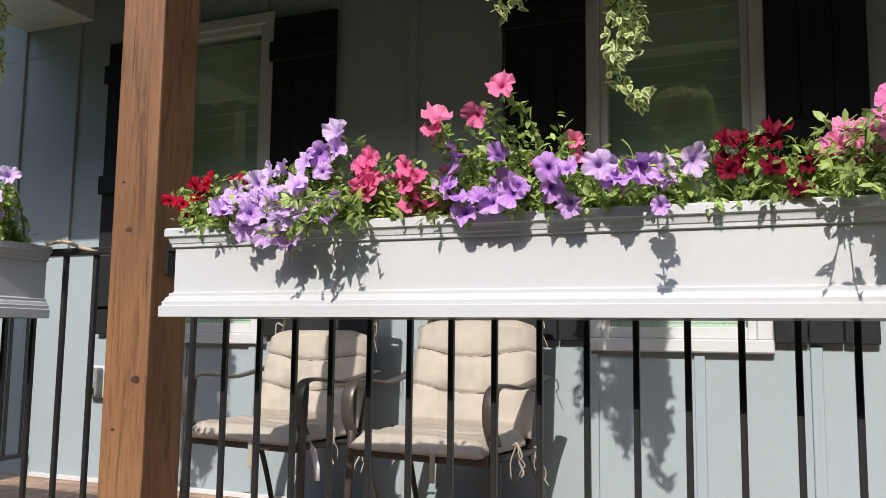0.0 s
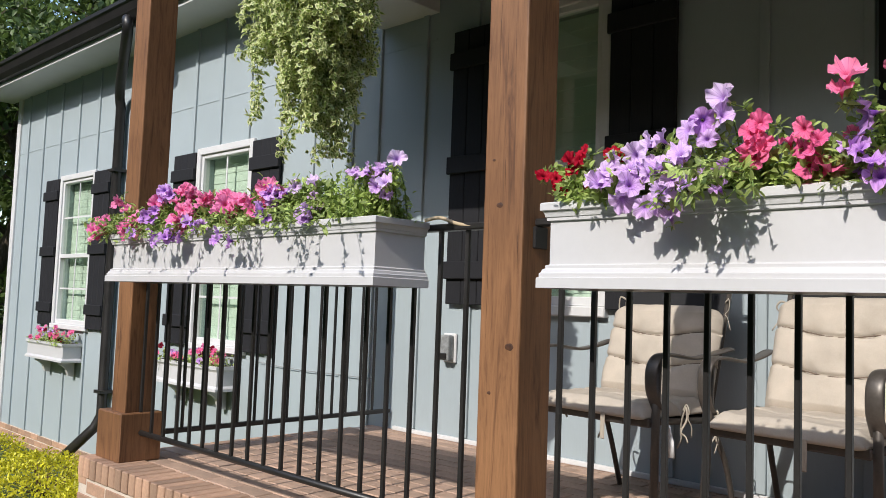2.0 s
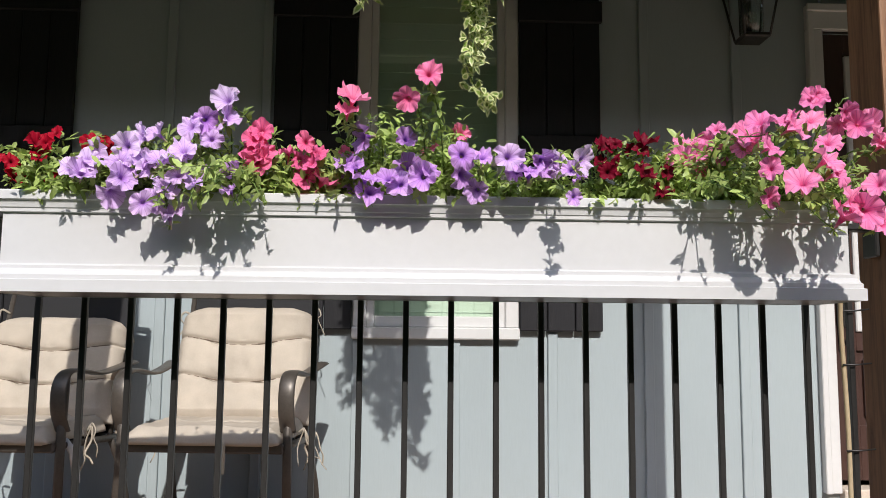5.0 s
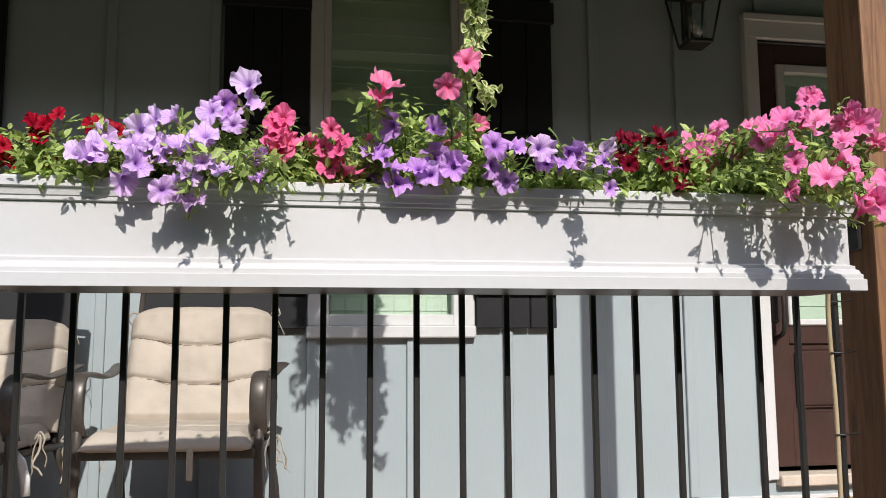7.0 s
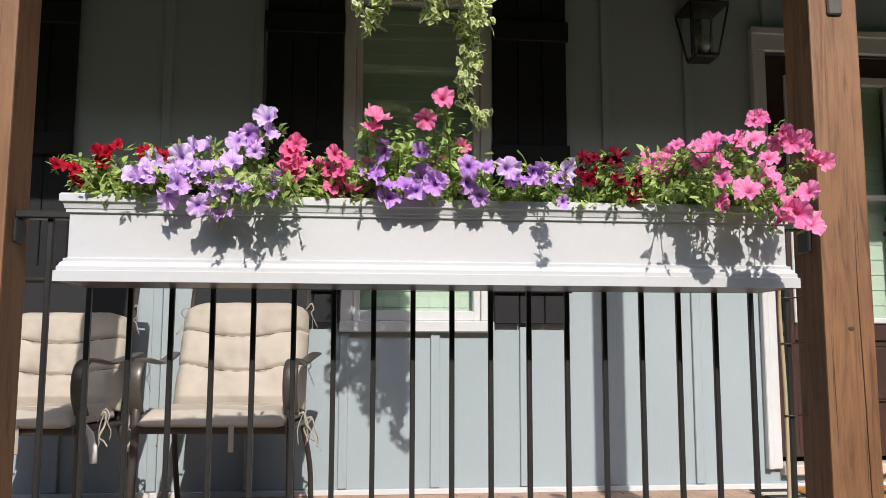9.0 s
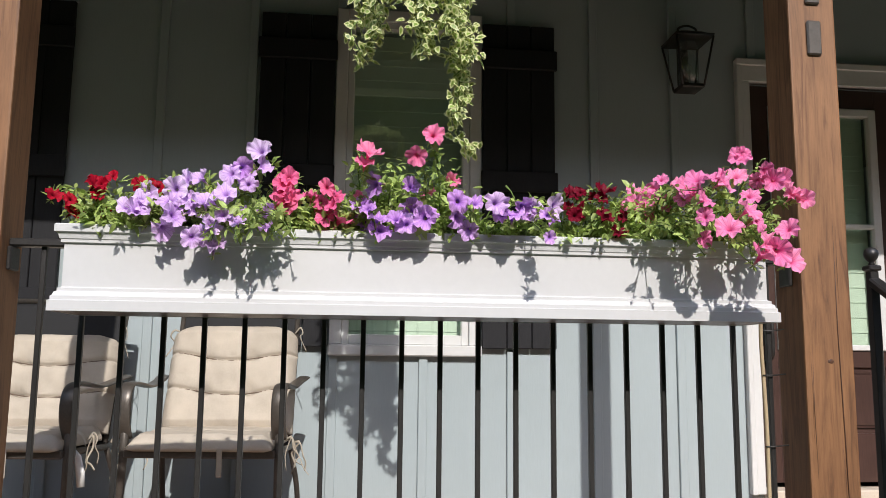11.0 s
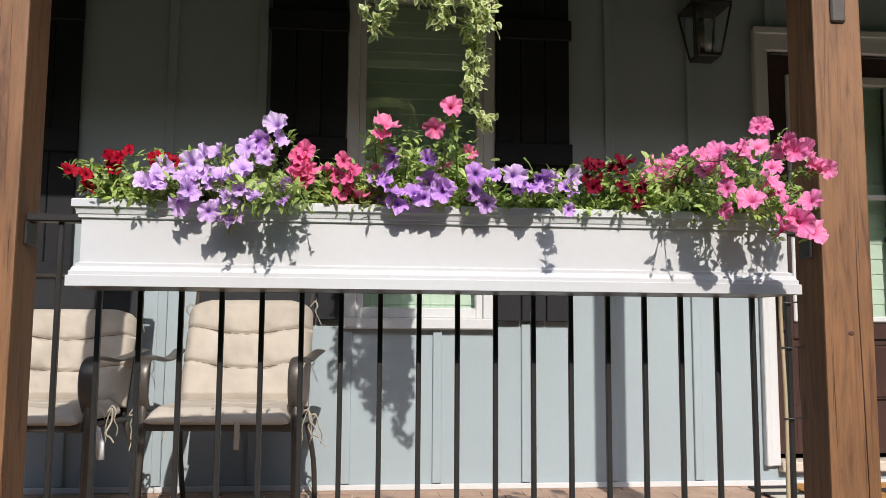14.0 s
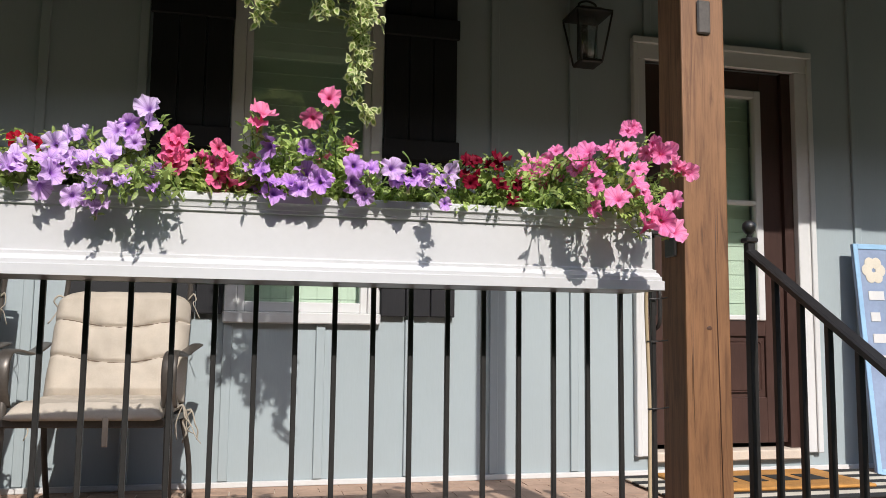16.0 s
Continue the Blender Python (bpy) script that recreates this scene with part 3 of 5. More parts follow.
for zc in (0.873, 1.035):
    part("number_bar", boxed(2.076, 2.122, RAIL - 0.0845, RAIL - 0.0735, zc - 0.055, zc + 0.055, bevel=0.005), BRONZE, posts[2], "plain dark metal bar")


# ---- railings ----
def railing(name, x0, x1, ticks, label):
    t = thing(name, label, "railing", group="porch railings")
    part("top_rail", boxed(x0, x1, RAIL - 0.022, RAIL + 0.022, 0.185, 0.207, bevel=0.004), IRON, t)
    part("bottom_rail", tubed([(x0, RAIL, FLOOR + 0.138), (x1, RAIL, FLOOR + 0.138)], 0.014, sides=8), IRON, t)
    me = None
    for x in ticks:
        if me is None:
            me = mesh("baluster", boxed(-0.0070, 0.0070, RAIL - 0.0070, RAIL + 0.0070, FLOOR + 0.142, 0.186, bevel=0.0015), IRON)
        ob = part("baluster", me, IRON, t)
        ob.location.x = x
    for x, s in ((x0, 1), (x1, -1)):
        part("bracket", boxed(min(x, x + s * 0.012), max(x, x + s * 0.012), RAIL - 0.03, RAIL + 0.03, 0.12, 0.184, bevel=0.003), IRON, t)
        part("bracket", boxed(min(x, x + s * 0.008), max(x, x + s * 0.008), RAIL - 0.03, RAIL + 0.03, FLOOR + 0.11, FLOOR + 0.18, bevel=0.003), IRON, t)
    return t


railing("railing", POSTS[1] + 0.075, POSTS[2] - 0.075, [-0.108 + 0.1084 * k for k in range(20)], "black iron porch railing with thin square balusters")
railing("railing", POSTS[0] + 0.075, POSTS[1] - 0.075, [-0.352 - 0.1165 * k for k in range(20)], "black iron porch railing with thin square balusters")
t = thing("side_railing", "black iron railing closing the end of the porch", "railing", group="porch railings")
sx = POSTS[0] + 0.0
part("top_rail", boxed(sx - 0.022, sx + 0.022, RAIL + 0.074, WALL - 0.02, 0.185, 0.207, bevel=0.004), IRON, t)
part("bottom_rail", boxed(sx - 0.016, sx + 0.016, RAIL + 0.074, WALL - 0.02, FLOOR + 0.105, FLOOR + 0.13, bevel=0.004), IRON, t)
me = mesh("baluster", boxed(sx - 0.0070, sx + 0.0070, -0.0070, 0.0070, FLOOR + 0.13, 0.186, bevel=0.0015), IRON)
for k in range(15):
    part("baluster", me, IRON, t).location.y = RAIL + 0.16 + k * 0.1085

# stair rail and steps
STAIR_X, SLOPE = 2.25, 0.612
t = thing("stair_railing", "black iron stair handrail with a ball topped newel", "railing", group="porch railings")
nx, ny = STAIR_X, 0.20
part("newel", boxed(nx - 0.013, nx + 0.013, ny - 0.013, ny + 0.013, FLOOR, 0.165, bevel=0.002), IRON, t)
part("collar", boxed(nx - 0.02, nx + 0.02, ny - 0.02, ny + 0.02, 0.166, 0.182, bevel=0.004), IRON, t)
part("ball", lathe([(0.006, 0.182), (0.010, 0.186), (0.006, 0.192), (0.012, 0.196), (0.019, 0.206), (0.0215, 0.216), (0.019, 0.227), (0.012, 0.234), (0.002, 0.2375)], at=(nx, ny, 0)), IRON, t, "round iron ball finial")
hr = bmesh.new()
for dz in (0,):
    ends = []
    for y in (ny - 0.013, -1.55):
        z = 0.138 - SLOPE * (ny - y)
        ends.append([hr.verts.new((nx + a * 0.021, y, z + b * 0.0135)) for a, b in ((-1, -0.6), (-1, 0.6), (-0.7, 1), (0.7, 1), (1, 0.6), (1, -0.6), (0.7, -1), (-0.7, -1))])
    for k in range(8):
        hr.faces.new((ends[0][k], ends[1][k], ends[1][(k + 1) % 8], ends[0][(k + 1) % 8]))
    hr.faces.new(ends[0])
    hr.faces.new(ends[1][::-1])
part("handrail", hr, IRON, t)
for k in range(1, 15):
    y = ny - 0.012 - k * 0.111
    top = 0.128 - SLOPE * (ny - y)
    foot = FLOOR - 0.17 * math.ceil(max(0.0, (PY0 - y) / 0.29)) + 0.004
    part("baluster", boxed(nx - 0.0085, nx + 0.0085, y - 0.0085, y + 0.0085, foot, top, bevel=0.0015), IRON, t)
steps = tagged(new("steps"), "brick porch steps under the handrail", "steps", kind="structure")
for k in range(5):
    part("step", boxed(POSTS[2] - 0.05, 4.2, PY0 - 0.29 * (k + 1), PY0 - 0.29 * k - 0.004, GROUND - 0.1, FLOOR - 0.17 * (k + 1) + 0.004, bevel=0.01), BRICK, steps)


# ---- planters ----
def planter(x0, label):
    """A white box with a crown moulding at the rim and a base moulding, hung in front of the railing."""
    t = thing("planter_box", label, "planter", group="railing planters")
    L, y0, y1 = 1.85, 0.0, 0.238
    prof = [(0.0, 0.0), (0.0, 0.025), (0.005, 0.027), (0.005, 0.036), (0.008, 0.038), (0.011, 0.046), (0.016, 0.049), (0.016, 0.056), (0.022, 0.058), (0.024, 0.060), (0.024, 0.166), (0.017, 0.168), (0.017, 0.175), (0.014, 0.177), (0.012, 0.186), (0.009, 0.191), (0.004, 0.193), (0.004, 0.210), (0.007, 0.213), (0.040, 0.213)]
    bm = bmesh.new()
    rings = []
    for o, z in prof:
        rings.append([bm.verts.new(q) for q in ((x0 + o, y0 + o, z), (x0 + L - o, y0 + o, z), (x0 + L - o, y1, z), (x0 + o, y1, z))])
    for r0, r1 in zip(rings, rings[1:]):
        for k in range(4):
            bm.faces.new((r0[k], r0[(k + 1) % 4], r1[(k + 1) % 4], r1[k]))
    inner = [bm.verts.new((v.co.x, v.co.y if k < 2 else y1 - 0.02, 0.16)) for k, v in enumerate(rings[-1])]
    for k in range(2, 4):
        rings[-1][k].co.y = y1 - 0.02
    for k in range(4):
        bm.faces.new((rings[-1][k], rings[-1][(k + 1) % 4], inner[(k + 1) % 4], inner[k]))
    bm.faces.new(inner)
    part("box", bm, WHITE, t)
    so = bmesh.new()
    bmesh.ops.create_grid(so, x_segments=60, y_segments=8, size=0.5)
    for v in so.verts:
        v.co = Vector((x0 + L / 2 + v.co.x * (L - 0.085), 0.128 + v.co.y * 0.168, 0.188 + 0.012 * noise.noise(v.co * Vector((60, 9, 1)))))
    part("soil", so, SOIL, t, "dark potting soil", smooth=True)
    # brown board darkened in colour to carry the shade under the box
    part("base_board", boxed(x0 + 0.004, x0 + L - 0.004, y0 + 0.004, y1 - 0.002, 0.001, 0.012), DOORWOOD, t, "brown underside board with its shade put into the colour")
    for bx in (x0 + 0.3, x0 + L - 0.3):
        part("hook", boxed(bx - 0.015, bx + 0.015, 0.236, RAIL + 0.024, 0.207, 0.2105), IRON, t)
        part("hook", boxed(bx - 0.015, bx + 0.015, 0.2385, 0.2425, 0.10, 0.2069), IRON, t)
    return t


planter(0.0, "long white wooden planter box with moulded rim full of petunias")
planter(-2.46, "long white wooden planter box with trailing petunias beside a post")


# ---- flowers and foliage ----
def corolla(seed, radius=0.0335):
    rnd = random.Random(seed)
    bm = bmesh.new()
    uvl = bm.loops.layers.uv.new("UVMap")
    n = 40
    ph = rnd.random() * 6.28
    cup = rnd.uniform(-0.25, 0.6)
    rings, vv = [], (0.0, 0.16, 0.34, 0.6, 0.85, 1.0)
    rr = (0.05, 0.10, 0.20, 0.52, 0.84, 1.0)
    zz = (-1.1, -0.6, -0.22, -0.05, 0.0, 0.0)
    for i in range(6):
        ring = []
        for k in range(n):
            a = k * math.tau / n
            lobe = abs(math.cos(2.5 * a))
            r = rr[i] * radius * (1 - ((0.24 if i == 5 else 0.12) * (1 - lobe) ** 1.9 if i > 3 else 0))
            ruff = (0.13 * math.sin(10 * a + ph) + 0.17 * math.sin(2 * a + 2 * ph) + 0.13 * math.sin(7 * a + 3 * ph) + 0.09 * rnd.uniform(-1, 1)) if i > 3 else 0
            z = radius * (zz[i] + cup * rr[i] ** 2 * 0.7 + ruff * rr[i] - (0.16 * (lobe - 0.5) if i > 3 else 0))
            ring.append(bm.verts.new((r * math.cos(a), r * math.sin(a), z)))
        rings.append(ring)
    for i in range(5):
        for k in range(n):
            f = bm.faces.new((rings[i][k], rings[i][(k + 1) % n], rings[i + 1][(k + 1) % n], rings[i + 1][k]))
            f.smooth = True
            for lp, (u, v) in zip(f.loops, ((k / n, vv[i]), ((k + 1) / n, vv[i]), ((k + 1) / n, vv[i + 1]), (k / n, vv[i + 1]))):
                lp[uvl].uv = (u, v)
    return bm


FLOWER_MESHES = {}


def flower_mesh(mat):
    if mat.name not in FLOWER_MESHES:
        FLOWER_MESHES[mat.name] = [mesh("flower", corolla(k * 7 + 3), mat) for k in range(12)]
    return random.choice(FLOWER_MESHES[mat.name])


def add_leaf(bm, uvl, at, way, up, length, width, bend=0.3):
    """One leaf of six triangles with a fold along its rib; u is 0 on the rib and 1 at the edge."""
    way = way.normalized()
    sidev = way.cross(up)
    if sidev.length < 1e-4:
        sidev = way.cross(Vector((1, 0, 0)))
    sidev.normalize()
    upv = sidev.cross(way)
    spine = [at + way * (length * t) - upv * (bend * length * t * t) for t in (0, 0.45, 1.0)]
    e = [at + way * (length * t) + sidev * (s * width * 0.5 * g) - upv * (bend * length * t * t - 0.12 * width) for s in (-1, 1) for t, g in ((0.28, 0.85), (0.68, 0.8))]
    v = [bm.verts.new(p) for p in (*spine, *e)]
    for tri in ((0, 1, 3), (3, 1, 4), (4, 1, 2), (0, 5, 1), (5, 6, 1), (6, 2, 1)):
        f = bm.faces.new([v[i] for i in tri])
        f.smooth = True
        for lp in f.loops:
            lp[uvl].uv = (1.0 if lp.vert in v[3:] or lp.vert in (v[0], v[2]) else 0.0, 0.5)


def rand_dir(r, up=0.0):
    return Vector((r.gauss(0, 1), r.gauss(0, 1), r.gauss(0, 1) + up)).normalized()


def petunia(label, mat, spots, seed, roots, leaves=18, size=1.0, fill=120, high=0.04, trail=0, extra=0, trail_at=None, face=(0, -1, 0.45), group="petunia plants"):
    """A plant: its flowers at the given places, a stem to each, leaves along the stems, a mound of leaves, and trailing shoots over the rim."""
    r = random.Random(seed)
    t = thing("petunia_plant", label, "flowering plant", group=group)
    bm, st = bmesh.new(), bmesh.new()
    uvl = bm.loops.layers.uv.new("UVMap")
    spots = [Vector(p) for p in spots]
    first = list(spots)
    for k in range(extra):
        a = r.choice(first)
        spots.append(a + Vector((r.uniform(-0.05, 0.05), r.uniform(0.0, 0.05), r.uniform(-0.035, 0.02))))

    def leafy(line, n, lo=0.014, hi=0.03):
        for i in range(n):
            at = line[r.randrange(1, len(line))] + rand_dir(r) * 0.005
            long = r.uniform(lo, hi)
            add_leaf(bm, uvl, at, rand_dir(r, 0.25) + Vector((0, -0.3, 0)), Vector((0, -0.4, 1)) + rand_dir(r) * 0.7, long * 1.1, long * r.uniform(0.45, 0.68), r.uniform(-0.1, 0.6))

    for p in spots:
        way = (Vector(face) + Vector((r.gauss(0, 0.62), r.gauss(0, 0.3), r.gauss(0, 0.5)))).normalized()
        q = way.to_track_quat("Z", "Y") @ Euler((0, 0, r.uniform(0, 6.28))).to_quaternion()
        ob = part("flower", flower_mesh(mat), mat, t)
        sz = size * r.uniform(0.68, 1.08)
        ob.matrix_local = Matrix.LocRotScale(p, q, Vector((sz, sz * r.uniform(0.72, 1.0), sz * r.uniform(0.8, 1.15))))
        root = Vector((min(max(p.x + r.uniform(-0.09, 0.09), roots[0]), roots[1]), r.uniform(0.07, 0.19), 0.19))
        mid = (root + p) / 2 + Vector((r.uniform(-0.03, 0.03), 0.0, 0.05 + r.uniform(0, 0.03)))
        back = p - way * 0.030 * size
        line = curve([root, mid, back], 7)
        tube(st, line, [0.0024 - 0.0010 * i / len(line) for i in range(len(line))], sides=5)
        leafy(line, int(leaves * 1.3), 0.012, 0.026)
        for i in range(5):
            add_leaf(bm, uvl, back, -way + rand_dir(r) * 0.8, rand_dir(r), 0.014, 0.004)
        if r.random() < 0.35:
            bud = back + Vector((r.uniform(-0.03, 0.03), r.uniform(-0.02, 0.02), r.uniform(-0.01, 0.045)))
            tube(st, [back, (back + bud) / 2 + Vector((0, 0, 0.008)), bud], [0.0012, 0.0016, 0.0028], sides=5)
    for i in range(fill):
        x = r.uniform(roots[0], roots[1])
        root = Vector((x, r.uniform(0.05, 0.20), 0.19))
        tip = root + Vector((r.gauss(0, 0.03), -r.uniform(0.0, 0.10), min(abs(r.gauss(0, high)), 1.7 * high) + 0.012))
        leafy(curve([root, (root + tip) / 2 + Vector((0, 0, 0.01)), tip], 4), 7, 0.013, 0.029)
    for i in range(trail):
        x = r.uniform(*(trail_at or roots))
        root = Vector((x, 0.07, 0.20))
        out, drop = r.uniform(0.05, 0.20), r.uniform(-0.02, 0.075)
        tip = Vector((x + r.gauss(0, 0.05), -out, 0.225 - drop))
        line = curve([root, Vector((x, -0.01, 0.245)), (Vector((x, -0.01, 0.24)) + tip) / 2 + Vector((0, 0, 0.012)), tip], 6)
        tube(st, line, 0.0014, sides=4)
        leafy(line[4:], 16, 0.012, 0.028)
    tagged(part("foliage", bm, LEAF, t), "small bright green leaves", kind="stuff")
    tagged(part("stalk", st, STEM, t), kind="stuff")
    return t


P = petunia
P("red petunia with small velvety blooms in a white planter", RED, ((0.132, 0.000, 0.333), (0.092, 0.010, 0.313), (0.101, 0.000, 0.281), (0.025, 0.040, 0.280), (0.026, 0.060, 0.250), (0.046, 0.050, 0.258), (0.196, 0.030, 0.319), (0.228, 0.060, 0.319)), 1, (0.06, 0.26), size=0.8, extra=4, fill=260, high=0.055)
P("lilac petunia spilling thickly over a white planter's rim", LILAC, ((0.491, -0.030, 0.402), (0.500, -0.040, 0.362), (0.423, -0.050, 0.340), (0.347, -0.020, 0.331), (0.292, -0.040, 0.296), (0.282, -0.050, 0.266), (0.210, -0.030, 0.268), (0.207, -0.040, 0.241), (0.220, -0.020, 0.285), (0.299, -0.060, 0.230), (0.372, -0.070, 0.264), (0.400, -0.080, 0.270), (0.418, -0.070, 0.286), (0.418, -0.100, 0.226), (0.451, -0.100, 0.213), (0.391, -0.090, 0.206), (0.345, -0.080, 0.173), (0.468, -0.050, 0.313), (0.314, -0.020, 0.323), (0.175, -0.020, 0.255)), 2, (0.20, 0.54), size=0.98, fill=360, extra=12, trail=24, trail_at=(0.38, 0.55), high=0.075)
P("violet petunia shoot between lilac and rose blooms", VIOLET, ((0.521, -0.080, 0.241), (0.520, -0.100, 0.201), (0.451, -0.030, 0.357)), 12, (0.44, 0.54), size=0.95, fill=40)
P("rose pink petunia among green leaves in a white planter", ROSE, ((0.561, -0.010, 0.343), (0.547, -0.010, 0.327), (0.570, -0.020, 0.294), (0.556, -0.020, 0.272), (0.656, -0.032, 0.315), (0.682, -0.020, 0.297), (0.668, -0.030, 0.273), (0.639, 0.000, 0.285), (0.739, 0.000, 0.295)), 3, (0.5, 0.76), size=0.95, fill=360, extra=6, high=0.065)
P("tall coral pink petunia standing above its neighbours", CORAL, ((0.909, -0.160, 0.425), (0.868, -0.180, 0.366), (0.759, -0.100, 0.392), (0.747, -0.100, 0.363), (0.987, 0.100, 0.373), (1.003, 0.100, 0.343), (0.917, 0.050, 0.325)), 4, (0.76, 1.0), leaves=60, fill=300, high=0.12)
P("violet petunia in a row along a white planter's rim", VIOLET, ((0.759, -0.040, 0.266), (0.783, -0.050, 0.239), (0.829, -0.050, 0.237), (0.853, -0.050, 0.227), (0.867, -0.020, 0.265), (0.916, -0.060, 0.255), (0.899, -0.060, 0.240), (0.983, -0.060, 0.246), (1.019, -0.100, 0.275), (1.115, -0.080, 0.253), (1.148, -0.060, 0.275), (0.772, -0.050, 0.322), (0.865, -0.040, 0.323), (0.739, -0.020, 0.277)), 5, (0.74, 1.2), size=1.08, fill=340, extra=5)
P("pale lilac petunia with yellow throats", LILAC, ((1.074, -0.085, 0.279), (1.239, -0.025, 0.288), (1.179, -0.050, 0.272)), 6, (1.04, 1.28), size=1.1, fill=90)
P("dark crimson petunia with velvety blooms in a white planter", CRIMSON, ((1.294, 0.020, 0.332), (1.317, 0.020, 0.337), (1.380, 0.010, 0.340), (1.371, 0.000, 0.319), (1.295, 0.000, 0.269), (1.371, -0.020, 0.263), (1.286, 0.020, 0.291), (1.430, 0.020, 0.276), (1.351, 0.030, 0.325)), 7, (1.28, 1.48), size=0.8, fill=280, extra=3, high=0.06)
P("bushy hot pink petunia filling the planter's end", PINK, ((1.591, 0.150, 0.408), (1.540, 0.100, 0.344), (1.465, 0.050, 0.304), (1.530, 0.080, 0.277), (1.592, 0.050, 0.343), (1.718, -0.050, 0.378), (1.815, 0.100, 0.478), (1.796, -0.050, 0.395), (1.818, -0.050, 0.369), (1.907, 0.013, 0.351), (1.942, 0.010, 0.336), (1.516, 0.080, 0.332), (1.547, 0.000, 0.309), (1.580, 0.000, 0.370), (1.853, -0.030, 0.379), (1.482, 0.060, 0.319), (1.549, 0.100, 0.368)), 8, (1.45, 1.81), size=1.0, fill=320, extra=9, trail=6, high=0.09)
P("hot pink petunia trailing over the planter's front", PINK, ((1.542, -0.200, 0.330), (1.566, -0.190, 0.285), (1.564, -0.190, 0.241), (1.662, -0.100, 0.350), (1.701, -0.150, 0.304), (1.683, -0.180, 0.265), (1.703, -0.180, 0.238), (1.611, -0.220, 0.212), (1.796, -0.150, 0.224), (1.712, -0.210, 0.173), (1.694, -0.210, 0.148), (1.741, -0.200, 0.161), (1.787, -0.180, 0.140), (1.581, -0.150, 0.193), (1.558, -0.100, 0.339), (1.550, -0.100, 0.306), (1.641, -0.100, 0.364), (1.563, -0.120, 0.321)), 9, (1.54, 1.81), leaves=40, fill=170, size=1.08, trail=18)
P("drooping violet petunia shoot hanging from the planter", VIOLET, ((1.205, -0.14, 0.225), (1.19, -0.13, 0.245), (1.192, -0.155, 0.185)), 14, (1.16, 1.23), leaves=26, fill=14, size=0.62, face=(0, -0.4, -1))
P("hot pink petunia crowding the end of a white planter", PINK, ((-2.325, -0.020, 0.357), (-1.771, -0.020, 0.360), (-1.723, -0.030, 0.288), (-1.591, -0.020, 0.333), (-1.471, -0.020, 0.328), (-1.452, -0.040, 0.272), (-1.189, -0.020, 0.330), (-1.260, -0.030, 0.292), (-1.350, -0.020, 0.309), (-2.199, -0.050, 0.238), (-2.146, -0.030, 0.288), (-1.984, -0.020, 0.327), (-2.480, -0.040, 0.264), (-2.511, -0.050, 0.238), (-1.775, -0.050, 0.243)), 10, (-2.40, -1.15), fill=900, extra=74, size=1.05, trail=14, high=0.075)
P("mauve petunia mixed through a white planter", VIOLET, ((-1.892, -0.030, 0.376), (-1.996, -0.050, 0.277), (-1.747, -0.080, 0.210), (-1.615, -0.070, 0.229), (-1.819, -0.100, 0.184), (-2.030, -0.090, 0.192), (-1.345, -0.100, 0.177), (-1.139, -0.030, 0.313), (-1.131, -0.070, 0.251)), 11, (-2.3, -1.0), fill=160, trail=8, extra=26)
P("straggling pale lilac petunia at the end of a planter", LILAC, ((-1.017, -0.010, 0.328), (-0.917, -0.010, 0.339), (-0.929, -0.020, 0.244), (-0.715, -0.010, 0.353), (-0.655, -0.010, 0.344), (-0.565, -0.010, 0.311), (-0.606, -0.010, 0.296), (-0.514, -0.010, 0.376), (-0.959, -0.030, 0.236)), 13, (-1.15, -0.66), fill=760, leaves=44, trail=8, high=0.095, extra=10)


